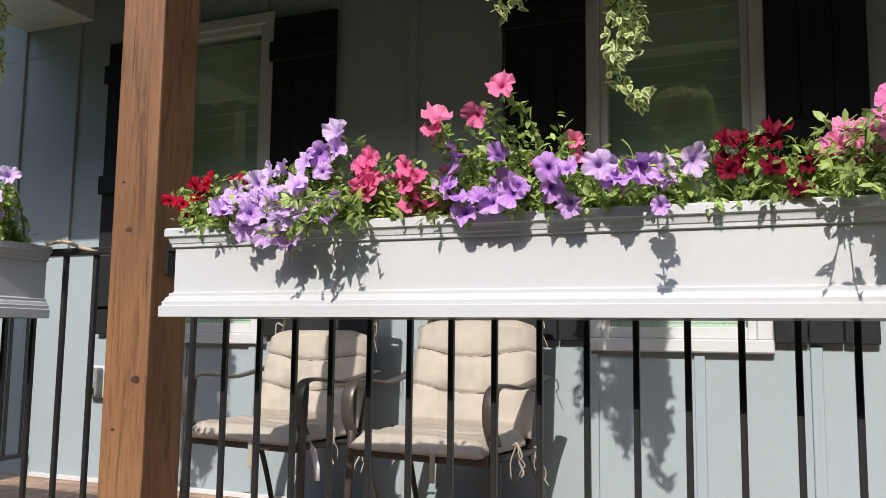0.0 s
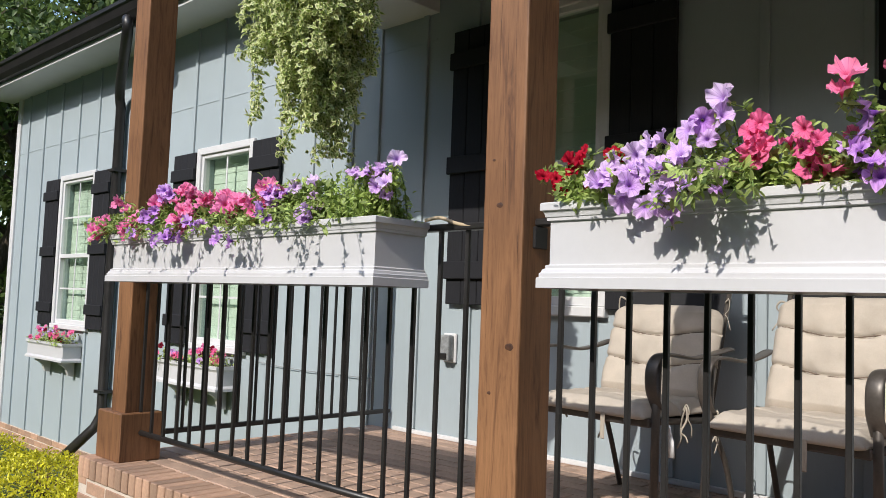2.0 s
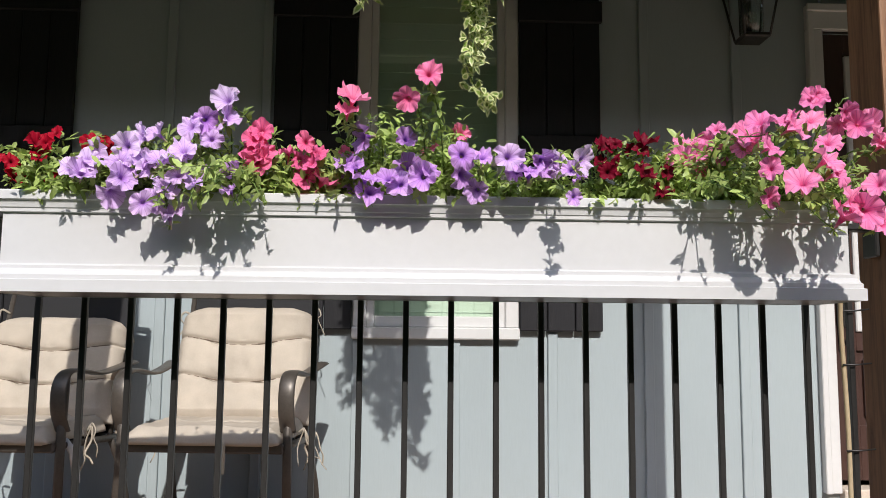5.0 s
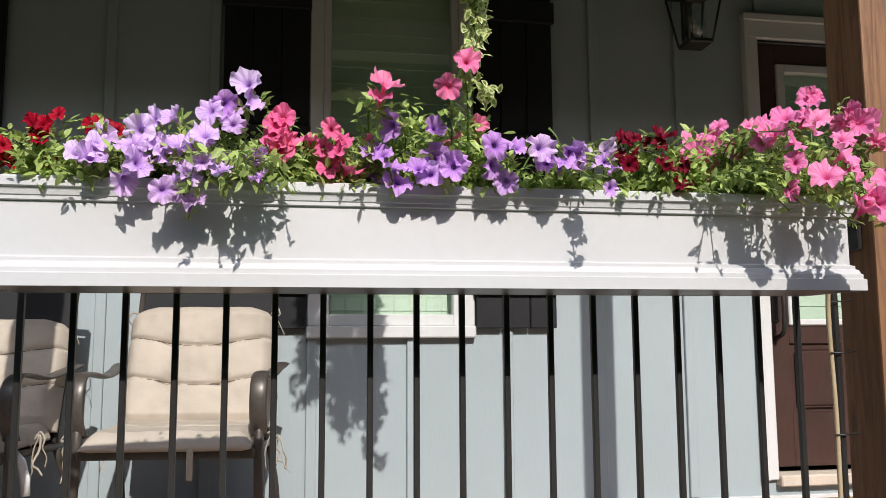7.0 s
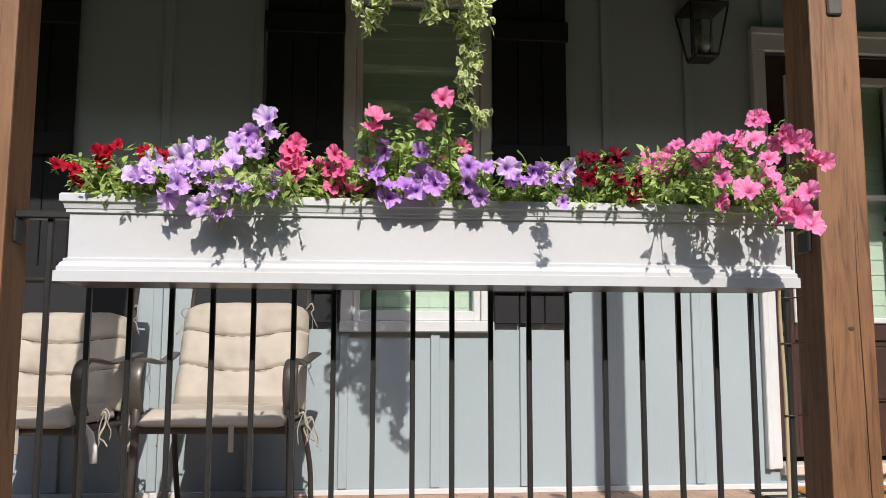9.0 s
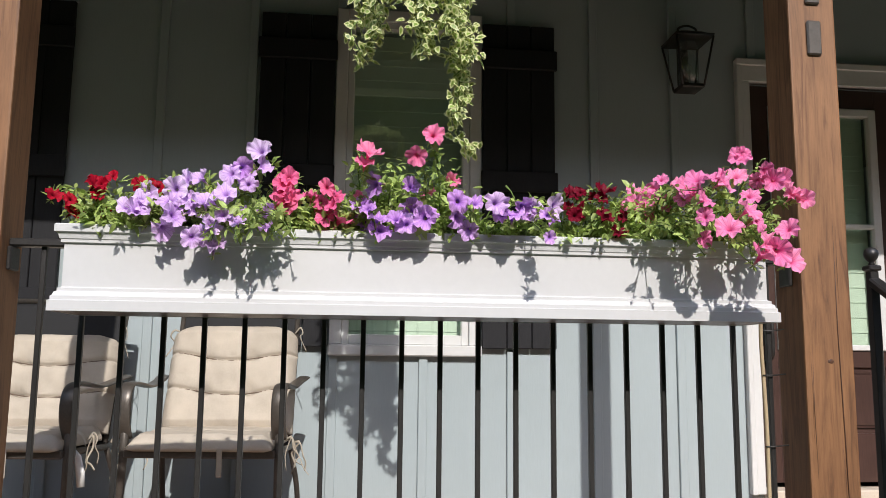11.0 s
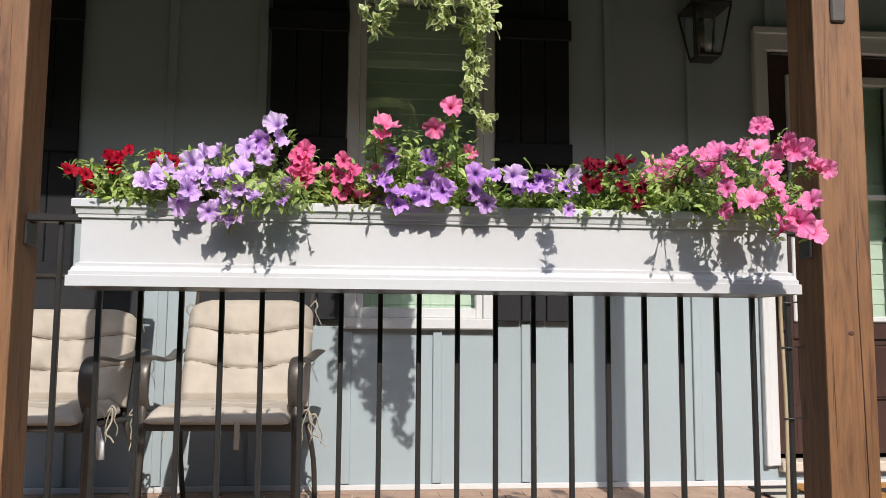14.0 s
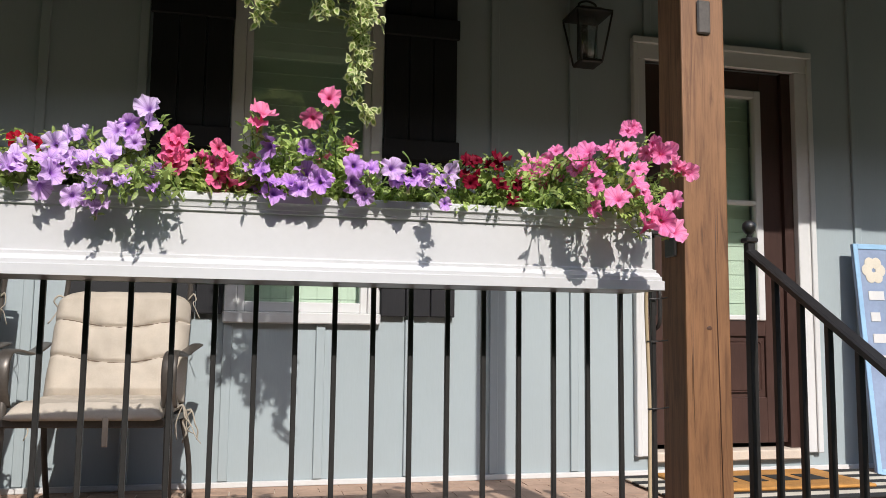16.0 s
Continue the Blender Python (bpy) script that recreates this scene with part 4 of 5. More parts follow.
def hanging_ivy(x, y, top, strands, seed, spread, label, big=1.0, jitter=0.012):
    """A hanging basket: pot on wires under the beam, and vines that arch over its rim and hang in strands."""
    r = random.Random(seed)
    t = thing("hanging_basket", label, "hanging plant", group="hanging baskets")
    part("pot", lathe([(0.10, top - 0.16), (0.12, top - 0.15), (0.145, top), (0.152, top + 0.004), (0.152, top + 0.018), (0.14, top + 0.018), (0.13, top - 0.01)], at=(x, y, 0)), BRONZE, t)
    for k in range(3):
        a = k * math.tau / 3 + 0.4
        part("wire", tubed([(x + 0.145 * math.cos(a), y + 0.145 * math.sin(a), top + 0.01), (x, y, BEAM + (0.215 if y > 0.36 else -0.005))], 0.0015, sides=5), IRON, t)
    bm, st = bmesh.new(), bmesh.new()
    uvl = bm.loops.layers.uv.new("UVMap")
    for ang, reach, low, thick in strands:
        dx, dy = math.cos(ang), math.sin(ang)
        pts = [(x + 0.06 * dx, y + 0.06 * dy, top), (x + 0.14 * dx, y + 0.14 * dy, top + 0.05), (x + reach * dx, y + reach * dy, top - 0.10)]
        z = top - 0.10
        while z > low:
            z -= 0.07
            pts.append((x + (reach + r.uniform(-0.02, 0.03)) * dx + r.uniform(-0.02, 0.02), y + (reach + r.uniform(-0.02, 0.03)) * dy + r.uniform(-0.02, 0.02), max(z, low)))
        line = curve(pts, 4)
        tube(st, line, 0.0018, sides=4)
        for p in line:
            for j in range(thick):
                s = r.choice((-1, 1))
                add_leaf(bm, uvl, p + rand_dir(r) * jitter, rand_dir(r) + Vector((0, -0.2, -0.25)), Vector((0, -1, 0.6)) + rand_dir(r) * 0.7, big * r.uniform(0.026, 0.045), big * r.uniform(0.016, 0.027), r.uniform(0, 0.5))
    for j in range(260):
        a, rad = r.uniform(0, 6.28), math.sqrt(r.random()) * spread
        at = Vector((x + rad * math.cos(a), y + rad * math.sin(a), top + 0.07 * (1 - rad / spread) + r.uniform(-0.03, 0.05)))
        add_leaf(bm, uvl, at, rand_dir(r, 0.3), Vector((0, -0.5, 1)) + rand_dir(r) * 0.5, r.uniform(0.025, 0.042), r.uniform(0.015, 0.026))
    tagged(part("foliage", bm, IVYLEAF, t), "green leaves with cream edges", kind="stuff")
    part("vines", st, STEM, t)


r0 = random.Random(5)
strands = [(-0.12, 0.175, 0.541, 4), (-0.25, 0.160, 0.62, 5), (0.25, 0.165, 0.70, 5), (5.9, 0.175, 0.76, 5), (3.3, 0.145, 0.82, 4), (3.8, 0.135, 0.86, 4), (4.1, 0.16, 0.95, 4), (2.7, 0.15, 0.88, 4), (4.5, 0.20, 0.98, 4), (4.7, 0.16, 0.87, 4), (4.9, 0.18, 0.82, 5), (5.05, 0.15, 0.79, 5), (5.2, 0.20, 0.85, 5), (5.4, 0.18, 0.88, 5), (5.6, 0.17, 0.82, 5), (4.75, 0.10, 0.96, 4), (5.0, 0.22, 0.99, 5), (0.4, 0.180, 0.86, 4), (1.2, 0.170, 1.018, 4), (2.2, 0.170, 0.986, 4)]
hanging_ivy(0.880, 0.42, 1.42, strands, 21, 0.18, "hanging basket of variegated ivy with cream edged leaves", 0.88, 0.024)
strands = [(k * 0.20, r0.uniform(0.13, 0.25), r0.uniform(0.86, 1.02), 11) for k in range(32)] + [(r0.uniform(-1.9, 1.7), r0.uniform(0.03, 0.20), r0.uniform(0.62, 0.80), 10) for k in range(28)] + [(r0.uniform(-1.6, 1.4), r0.uniform(0.03, 0.16), r0.uniform(0.47, 0.60), 4) for k in range(14)]
hanging_ivy(-1.37, 0.28, 1.28, strands, 22, 0.26, "full hanging basket of variegated ivy trailing in long strands", 0.72, 0.022)


# ---- chairs ----
def cushion(w, d, thick, seams, bulge=0.012, tufts=(), taper=0.0):
    """A padded slab in its own plane: x across, y along, z up; seams are places along y where it is drawn in."""
    bm = bmesh.new()
    nx, ny = 40, 120
    def height(u, v):
        e = min(1.0, min(u, 1 - u) * w / 0.045) ** 0.5 * min(1.0, min(v, 1 - v) * d / 0.045) ** 0.5
        h = thick * (0.25 + 0.75 * e)
        for s in seams:
            h -= 1.25 * bulge * math.exp(-(abs(v - s + 0.035 * math.cos((u - 0.5) * 6.2)) * d / 0.0075) ** 1.1)
            if 0 < v - s < 0.30:
                h -= 0.35 * bulge * math.exp(-(abs(u - 0.5 - 0.25 * (v - s)) * w / 0.008) ** 1.4) * (1 - (v - s) / 0.30)
        for a, b in tufts:
            h -= 1.3 * bulge * math.exp(-(((u - a) * w / 0.03) ** 2 + ((v - b) * d / 0.03) ** 2))
        return h + 0.006 * noise.noise(Vector((u * 5, v * 6, w * 9))) + 0.0035 * noise.noise(Vector((u * 16 + 3 * v, v * 9, w * 4)))
    top = [[bm.verts.new(((u / nx - 0.5) * w * (1 - taper * v / ny - 0.11 * max(0.0, v / ny - 0.88) ** 2 / 0.0144), v / ny * d - 0.16 * d * max(0.0, v / ny - 0.7) * max(0.0, abs(2 * u / nx - 1) - 0.72) / 0.28 * 0.9, height(u / nx, v / ny))) for v in range(ny + 1)] for u in range(nx + 1)]
    low = [[bm.verts.new(((u / nx - 0.5) * w * (1 - taper * v / ny - 0.11 * max(0.0, v / ny - 0.88) ** 2 / 0.0144), v / ny * d - 0.16 * d * max(0.0, v / ny - 0.7) * max(0.0, abs(2 * u / nx - 1) - 0.72) / 0.28 * 0.9, 0.1 * thick * (1 - min(1, min(u, nx - u) / 2, min(v, ny - v) / 2)))) for v in range(ny + 1)] for u in range(nx + 1)]
    for g, flip in ((top, False), (low, True)):
        for u in range(nx):
            for v in range(ny):
                q = (g[u][v], g[u + 1][v], g[u + 1][v + 1], g[u][v + 1])
                bm.faces.new(q[::-1] if flip else q).smooth = True
    rim = [(u, 0) for u in range(nx)] + [(nx, v) for v in range(ny)] + [(u, ny) for u in range(nx, 0, -1)] + [(0, v) for v in range(ny, 0, -1)]
    for (a, b), (c, e) in zip(rim, rim[1:] + rim[:1]):
        bm.faces.new((top[a][b], low[a][b], low[c][e], top[c][e])).smooth = True
    return bm


def seam(w, d, s, thick, sink):
    """Stitching in the bottom of a drawn-in seam."""
    pts = []
    for k in range(25):
        u = 0.03 + 0.94 * k / 24
        pts.append(Vector(((u - 0.5) * w, (s - 0.035 * math.cos((u - 0.5) * 6.2)) * d, thick - sink + 0.0015 + 0.006 * noise.noise(Vector((u * 5, s * 6, w * 9))))))
    pts[0].z -= 0.02
    pts[-1].z -= 0.02
    return tubed(pts, 0.0028, sides=5)


def patio_chair(x, y, turn, tag, label, pad):
    """Origin at the floor under the seat's front middle; the chair faces -y."""
    t = thing("patio_chair", label, "chair", group="patio chairs", at=(x, y, FLOOR))
    t.rotation_euler.z = radians(turn)
    t.scale = (0.925, 0.925, 1.0)
    W, seat, depth = 0.312, 0.40, 0.50
    lean = radians(17)
    br = 0.50
    for s in (-1, 1):
        part("front_leg", tubed([(s * W, 0.03, seat + 0.235), (s * W, 0.02, seat), (s * (W + 0.01), 0.0, 0.006)], 0.0175, sides=8), BRONZE, t)
        part("back_leg", tubed(curve([(s * (W - 0.02), depth - 0.05, seat - 0.02), (s * W, depth + 0.05, 0.2), (s * W, depth + 0.12, 0.006)], 4), 0.013), BRONZE, t)
        arm = [(s * W, 0.03, seat + 0.05), (s * W, -0.012, seat + 0.12), (s * W, -0.012, seat + 0.2), (s * W, 0.03, seat + 0.245), (s * W, 0.12, seat + 0.25), (s * W, 0.28, seat + 0.235), (s * (W + 0.005), 0.42, seat + 0.25), (s * (W + 0.02), depth + 0.04, seat + 0.27)]
        part("arm", tubed(curve(arm, 6), 0.030, sides=10, flat=0.26, ref0=(1, 0, 0)), BRONZE, t, "curved flat bronze arm")
        part("back_post", tubed([(s * (W - 0.035), depth - 0.03, seat - 0.02), (s * (W - 0.035), depth - 0.03 + math.sin(lean) * 0.62, seat + math.cos(lean) * 0.62)], 0.012), BRONZE, t)
        part("seat_rail", tubed([(s * (W - 0.02), 0.0, seat), (s * (W - 0.02), depth, seat - 0.02)], 0.013), BRONZE, t)
    part("front_rail", boxed(-W + 0.01, W - 0.01, -0.012, 0.012, seat - 0.02, seat + 0.014, bevel=0.005), BRONZE, t)
    part("top_rail", tubed([(-W + 0.035, depth - 0.03 + math.sin(lean) * 0.62, seat + math.cos(lean) * 0.62), (W - 0.035, depth - 0.03 + math.sin(lean) * 0.62, seat + math.cos(lean) * 0.62)], 0.012), BRONZE, t)
    sl = boxed(-W + 0.04, W - 0.04, 0.0, 0.004, 0.0, 0.60)
    bmesh.ops.rotate(sl, verts=sl.verts, cent=(0, 0, 0), matrix=Matrix.Rotation(-lean, 3, "X"))
    bmesh.ops.translate(sl, verts=sl.verts, vec=(0, depth - 0.03, seat))
    part("back_sling", sl, SLING, t, "black woven sling")
    part("seat_sling", boxed(-W + 0.03, W - 0.03, 0.012, depth, seat - 0.004, seat), SLING, t, "black woven sling")
    c = thing("chair_cushion", "beige tufted chair cushion with tie strings on a patio chair", "cushion", group="chair cushions", at=(x, y, FLOOR))
    c.rotation_euler.z = radians(turn)
    c.scale = (0.925, 0.925, 1.0)
    sc = cushion(0.58, 0.50, 0.062, (0.5,), bulge=0.016)
    bmesh.ops.translate(sc, verts=sc.verts, vec=(0, -0.03, seat + 0.006))
    part("seat_pad", sc, CLOTH, c)
    bc = cushion(0.60, pad, 0.08, (0.36, 0.68), bulge=0.017, taper=0.02, tufts=((0.3, 0.36), (0.66, 0.36), (0.3, 0.68), (0.66, 0.68)))
    bmesh.ops.rotate(bc, verts=bc.verts, cent=(0, 0, 0), matrix=Matrix.Rotation(radians(90) - lean, 3, "X"))
    bmesh.ops.translate(bc, verts=bc.verts, vec=(0, depth - 0.045, seat + 0.03))
    back = part("back_pad", bc, CLOTH, c)
    for q in (0.36, 0.68):
        sm = seam(0.575, pad, q, 0.08, 1.25 * 0.017)
        bmesh.ops.rotate(sm, verts=sm.verts, cent=(0, 0, 0), matrix=Matrix.Rotation(radians(90) - lean, 3, "X"))
        bmesh.ops.translate(sm, verts=sm.verts, vec=(0, depth - 0.045, seat + 0.03))
        part("seam", sm, SEAM, back, "dark stitched seam")
    r = random.Random(int(x * 100))
    for s in (-1, 1):
        for z, yy, out in ((seat - 0.0, depth - 0.04, 0.335), (seat + 0.03, 0.22, 0.335), (seat + 0.46, depth + 0.10, 0.30)):
            for k in range(3 if z < seat + 0.1 and s > 0 else 1):
                pts = [Vector((s * (out - 0.03), yy, z)), Vector((s * out, yy - 0.02, z + r.uniform(-0.01, 0.03)))]
                for j in range(4):
                    pts.append(pts[-1] + Vector((s * r.uniform(-0.02, 0.025), r.uniform(-0.02, 0.015), -r.uniform(0.012, 0.055))))
                part("tie", tubed(curve(pts, 4), 0.0045, sides=6, flat=0.4), TIE, c, "thin cloth tie")
    part("tab", boxed(0.075, 0.098, -0.036, -0.030, seat - 0.085, seat + 0.02, bevel=0.003), TIE, c, "short cloth tab")
    if tag:
        g = bmesh.new()
        pts = [(0.290, 0.09, seat + 0.015), (0.325, 0.085, seat - 0.025), (0.340, 0.083, seat - 0.075), (0.345, 0.085, seat - 0.13)]
        tube(g, pts, [0.012, 0.018, 0.02, 0.017], sides=6, flat=0.06)
        part("care_tag", g, TAG, c, "white hanging care tag")
    return t


patio_chair(0.175, 1.15, -5, False, "bronze metal patio chair with a black sling back", 0.475)
patio_chair(-0.585, 1.16, -6, True, "bronze metal patio chair with a black sling, part in shade", 0.425)

# ---- wall lantern, outlet, sign, mats, hose ----
lan = thing("wall_lantern", "black metal and glass wall lantern beside the door", "lantern")
lx, ly, lz = 2.432, 1.865, 1.302
part("backplate", boxed(lx - 0.055, lx + 0.055, WALL - 0.018, WALL - 0.0005, lz + 0.05, lz + 0.30, bevel=0.008), IRON, lan)
part("arm", tubed(curve([(lx, WALL - 0.015, lz + 0.26), (lx, ly + 0.06, lz + 0.31), (lx, ly, lz + 0.305)]), 0.008), IRON, lan)
part("base", boxed(lx - 0.062, lx + 0.062, ly - 0.062, ly + 0.062, lz - 0.012, lz + 0.01, bevel=0.006), IRON, lan)
for a in (-1, 1):
    for b in (-1, 1):
        part("bar", tubed([(lx + a * 0.058, ly + b * 0.058, lz), (lx + a * 0.098, ly + b * 0.098, lz + 0.25)], 0.006, sides=6), IRON, lan)
def four_sided(rings):
    """A square lathed form with its flat sides to the wall."""
    bm = lathe(rings, sides=4, at=(lx, ly, lz))
    bmesh.ops.rotate(bm, verts=bm.verts, cent=(lx, ly, lz), matrix=Matrix.Rotation(radians(45), 3, "Z"))
    return bm


part("cap", four_sided([(0.142, 0.25), (0.145, 0.264), (0.11, 0.274), (0.075, 0.292), (0.03, 0.30), (0.012, 0.303)]), IRON, lan)
part("top_loop", tubed(curve([(lx - 0.05, ly, lz + 0.295), (lx - 0.045, ly, lz + 0.325), (lx, ly, lz + 0.34), (lx + 0.045, ly, lz + 0.325), (lx + 0.05, ly, lz + 0.295)]), 0.006), IRON, lan)
pl = part("chimney", lathe([(0.052, 0.012), (0.052, 0.235), (0.050, 0.24)], sides=24, at=(lx, ly, lz)), LAMPGLASS, lan, "clear glass cylinder")
pl.visible_shadow = False
part("bulb", lathe([(0.012, 0.012), (0.014, 0.05), (0.022, 0.08), (0.024, 0.10), (0.015, 0.125), (0.003, 0.135)], sides=12, at=(lx, ly, lz)), LAMPGLASS, lan)

ob = thing("outlet_box", "clear covered outdoor power outlet on grey siding", "outlet")
part("cover", boxed(-2.178, -2.098, WALL - 0.070, WALL - 0.021, -0.385, -0.232, bevel=0.012, seg=2), surface("clear_plastic_cover", (0.27, 0.28, 0.28), 0.12, vary=0.25, broad=30), ob, "clear plastic cover")
part("plate", boxed(-2.190, -2.086, WALL - 0.02, WALL - 0.0005, -0.398, -0.222, bevel=0.006), TRIM, ob)
part("plug", boxed(-2.166, -2.110, WALL - 0.080, WALL - 0.0705, -0.375, -0.34, bevel=0.004), IRON, ob)

cab = thing("power_cable", "thin grey cable strung along the grey siding", "cable")
part("lead", tubed(curve([(-4.14, 1.977, -0.545), (-3.86, 1.977, -0.556), (-3.6, 1.977, -0.562), (-3.15, 1.977, -0.558), (-2.80, 1.977, -0.555)]), 0.003, sides=6), surface("grey_wire", (0.25, 0.26, 0.26), 0.5, vary=0.1), cab)

sg = thing("porch_sign", "pale blue painted porch sign board leaning on the wall", "sign")
def tilted(x0, x1, y0, y1, z0, z1, bevel=0.0):
    bm = boxed(x0, x1, y0, y1, z0, z1, bevel=bevel)
    bmesh.ops.rotate(bm, verts=bm.verts, cent=(4.25, 1.78, FLOOR), matrix=Matrix.Rotation(radians(-5.5), 3, "X"))
    return bm
part("board", tilted(4.05, 4.37, 1.78, 1.802, FLOOR + 0.001, 0.41, bevel=0.004), SIGNDEEP, sg)
for q in ((4.05, 4.08, FLOOR + 0.001, 0.41), (4.34, 4.37, FLOOR + 0.001, 0.41), (4.08, 4.34, 0.38, 0.41), (4.08, 4.34, FLOOR + 0.001, FLOOR + 0.03)):
    part("border", tilted(q[0], q[1], 1.774, 1.7796, q[2], q[3], bevel=0.002), SIGNBLUE, sg)
fl = bmesh.new()
for k in range(6):
    a = k * math.tau / 6
    made = bmesh.ops.create_uvsphere(fl, u_segments=10, v_segments=6, radius=1.0)["verts"]
    for v in made:
        v.co = Vector((4.17 + 0.045 * math.cos(a) + v.co.x * 0.035, 1.777 + v.co.y * 0.002, 0.26 + 0.045 * math.sin(a) + v.co.z * 0.035))
bmesh.ops.rotate(fl, verts=fl.verts, cent=(4.25, 1.78, FLOOR), matrix=Matrix.Rotation(radians(-5.5), 3, "X"))
part("painted_flower", fl, RUGPALE, sg, "painted white flower")
for z, w in ((0.12, 0.10), (0.0, 0.06), (-0.12, 0.09), (-0.24, 0.08)):
    part("lettering_bar", tilted(4.12, 4.12 + w, 1.776, 1.7796, z - 0.03, z + 0.02), TRIM, sg)

rug = thing("striped_rug", "black and cream striped rug under a coir mat", "rug")
for k in range(9):
    part("stripe", boxed(2.60 + 0.0, 4.02, 1.22 + k * 0.075, 1.22 + (k + 1) * 0.075, FLOOR + 0.009, FLOOR + 0.017, bevel=0.002), RUGPALE if k % 2 else RUGDARK, rug)
mat_ = thing("doormat", "orange brown coir doormat in front of the door", "doormat")
part("coir_top", boxed(2.78, 3.72, 1.40, 1.86, FLOOR + 0.0175, FLOOR + 0.034, bevel=0.006), MAT, mat_)
for k in range(4):
    part("lettering_bar", boxed(2.95 + k * 0.17, 3.06 + k * 0.17, 1.55, 1.70, FLOOR + 0.0345, FLOOR + 0.0365), RUGDARK, mat_)

hose = thing("drip_hose", "beige drip hose tied along the railing to a planter", "hose")
part("line", tubed(curve([(-0.60, 0.20, 0.215), (-0.56, 0.23, 0.225), (-0.50, 0.245, 0.205), (-0.42, 0.25, 0.195), (-0.33, 0.255, 0.20)]), 0.006), HOSE, hose)
hose = thing("drip_hose", "beige drip hose tied to a baluster beside the post", "hose")
hx = 1.946
part("line", tubed(curve([(hx - 0.035, 0.22, 0.06), (hx - 0.025, 0.248, -0.05), (hx - 0.016, 0.252, -0.3), (hx - 0.018, 0.252, -0.6), (hx - 0.02, 0.25, FLOOR + 0.03)]), 0.006), HOSE, hose)
for z in (-0.012, -0.142, -0.345):
    part("zip_tie", tubed([(hx - 0.026, 0.243, z), (hx + 0.012, 0.250, z), (hx + 0.045, 0.245, z + 0.004)], 0.0022, sides=5), IRON, hose)


# ---- window boxes ----
def window_box(c, label, seed):
    t = thing("window_box", label, "window box", group="window boxes")
    x0, x1, y0, z0 = c - 0.51, c + 0.51, WALL - 0.225, -0.795
    prof = [(0.0, 0.0), (0.0, 0.02), (0.012, 0.035), (0.018, 0.04), (0.018, 0.15), (0.008, 0.165), (0.0, 0.17), (0.0, 0.195), (0.02, 0.195)]
    bm = bmesh.new()
    rings = [[bm.verts.new(q) for q in ((x0 + o, y0 + o, z0 + z), (x1 - o, y0 + o, z0 + z), (x1 - o, WALL - 0.02, z0 + z), (x0 + o, WALL - 0.02, z0 + z))] for o, z in prof]
    for ra, rb in zip(rings, rings[1:]):
        for k in range(4):
            bm.faces.new((ra[k], ra[(k + 1) % 4], rb[(k + 1) % 4], rb[k]))
    bm.faces.new(rings[0][::-1])
    part("box", bm, WHITE, t)
    part("soil", boxed(x0 + 0.02, x1 - 0.02, y0 + 0.021, WALL - 0.021, z0 + 0.17, z0 + 0.19), SOIL, t)
    for xx in (c - 0.32, c + 0.32):
        b = bmesh.new()
        side_prof = [(WALL - 0.02, z0 - 0.002), (y0 + 0.05, z0 - 0.002), (y0 + 0.05, z0 - 0.03), (y0 + 0.09, z0 - 0.05), (WALL - 0.1, z0 - 0.08), (WALL - 0.075, z0 - 0.15), (WALL - 0.02, z0 - 0.165)]
        ra = [b.verts.new((xx - 0.025, y, z)) for y, z in side_prof]
        rb = [b.verts.new((xx + 0.025, y, z)) for y, z in side_prof]
        for k in range(len(ra)):
            b.faces.new((ra[k], ra[(k + 1) % len(ra)], rb[(k + 1) % len(ra)], rb[k]))
        b.faces.new(ra[::-1])
        b.faces.new(rb)
        bmesh.ops.recalc_face_normals(b, faces=b.faces)
        part("bracket", b, WHITE, t, "white scrolled bracket")
    r = random.Random(seed)
    for mats, lab in (((ROSE, PINK), "pink blooms"), ((CRIMSON, VIOLET), "dark blooms")):
        pt = thing("window_box_plant", "small petunia with " + lab + " in a white window box", "flowering plant", group="window box plants")
        fo = bmesh.new()
        uvl = fo.loops.layers.uv.new("UVMap")
        for k in range(16 if mats[0] is ROSE else 9):
            p = Vector((c + r.uniform(-0.46, 0.46), r.uniform(y0 - 0.03, y0 + 0.14), z0 + 0.22 + abs(r.gauss(0.04, 0.05))))
            way = Vector((r.gauss(0.3, 0.3), -1, r.gauss(0.5, 0.3)))
            ob = part("flower", flower_mesh(r.choice(mats)), None, pt)
            ob.matrix_local = Matrix.LocRotScale(p, way.to_track_quat("Z", "Y"), Vector((1, 1, 1)) * r.uniform(0.7, 1.0))
            for j in range(14):
                add_leaf(fo, uvl, p + Vector((r.gauss(0, 0.03), r.gauss(0.02, 0.02), -r.uniform(0.01, 0.08))), rand_dir(r, 0.2), Vector((0, -0.5, 1)), r.uniform(0.02, 0.045), r.uniform(0.012, 0.02))
        for k in range(140):
            add_leaf(fo, uvl, Vector((c + r.uniform(-0.48, 0.48), r.uniform(y0 - 0.01, WALL - 0.03), z0 + 0.19 + abs(r.gauss(0, 0.03)))), rand_dir(r, 0.3), Vector((0, -0.5, 1)), r.uniform(0.02, 0.045), r.uniform(0.012, 0.02))
        tagged(part("foliage", fo, LEAF, pt), "small green leaves", kind="stuff")


window_box(WINDOWS[2][1] - 0.12, "white window box on brackets full of pink flowers", 31)
window_box(WINDOWS[3][1] - 0.12, "small white window box on brackets under a tall window", 32)


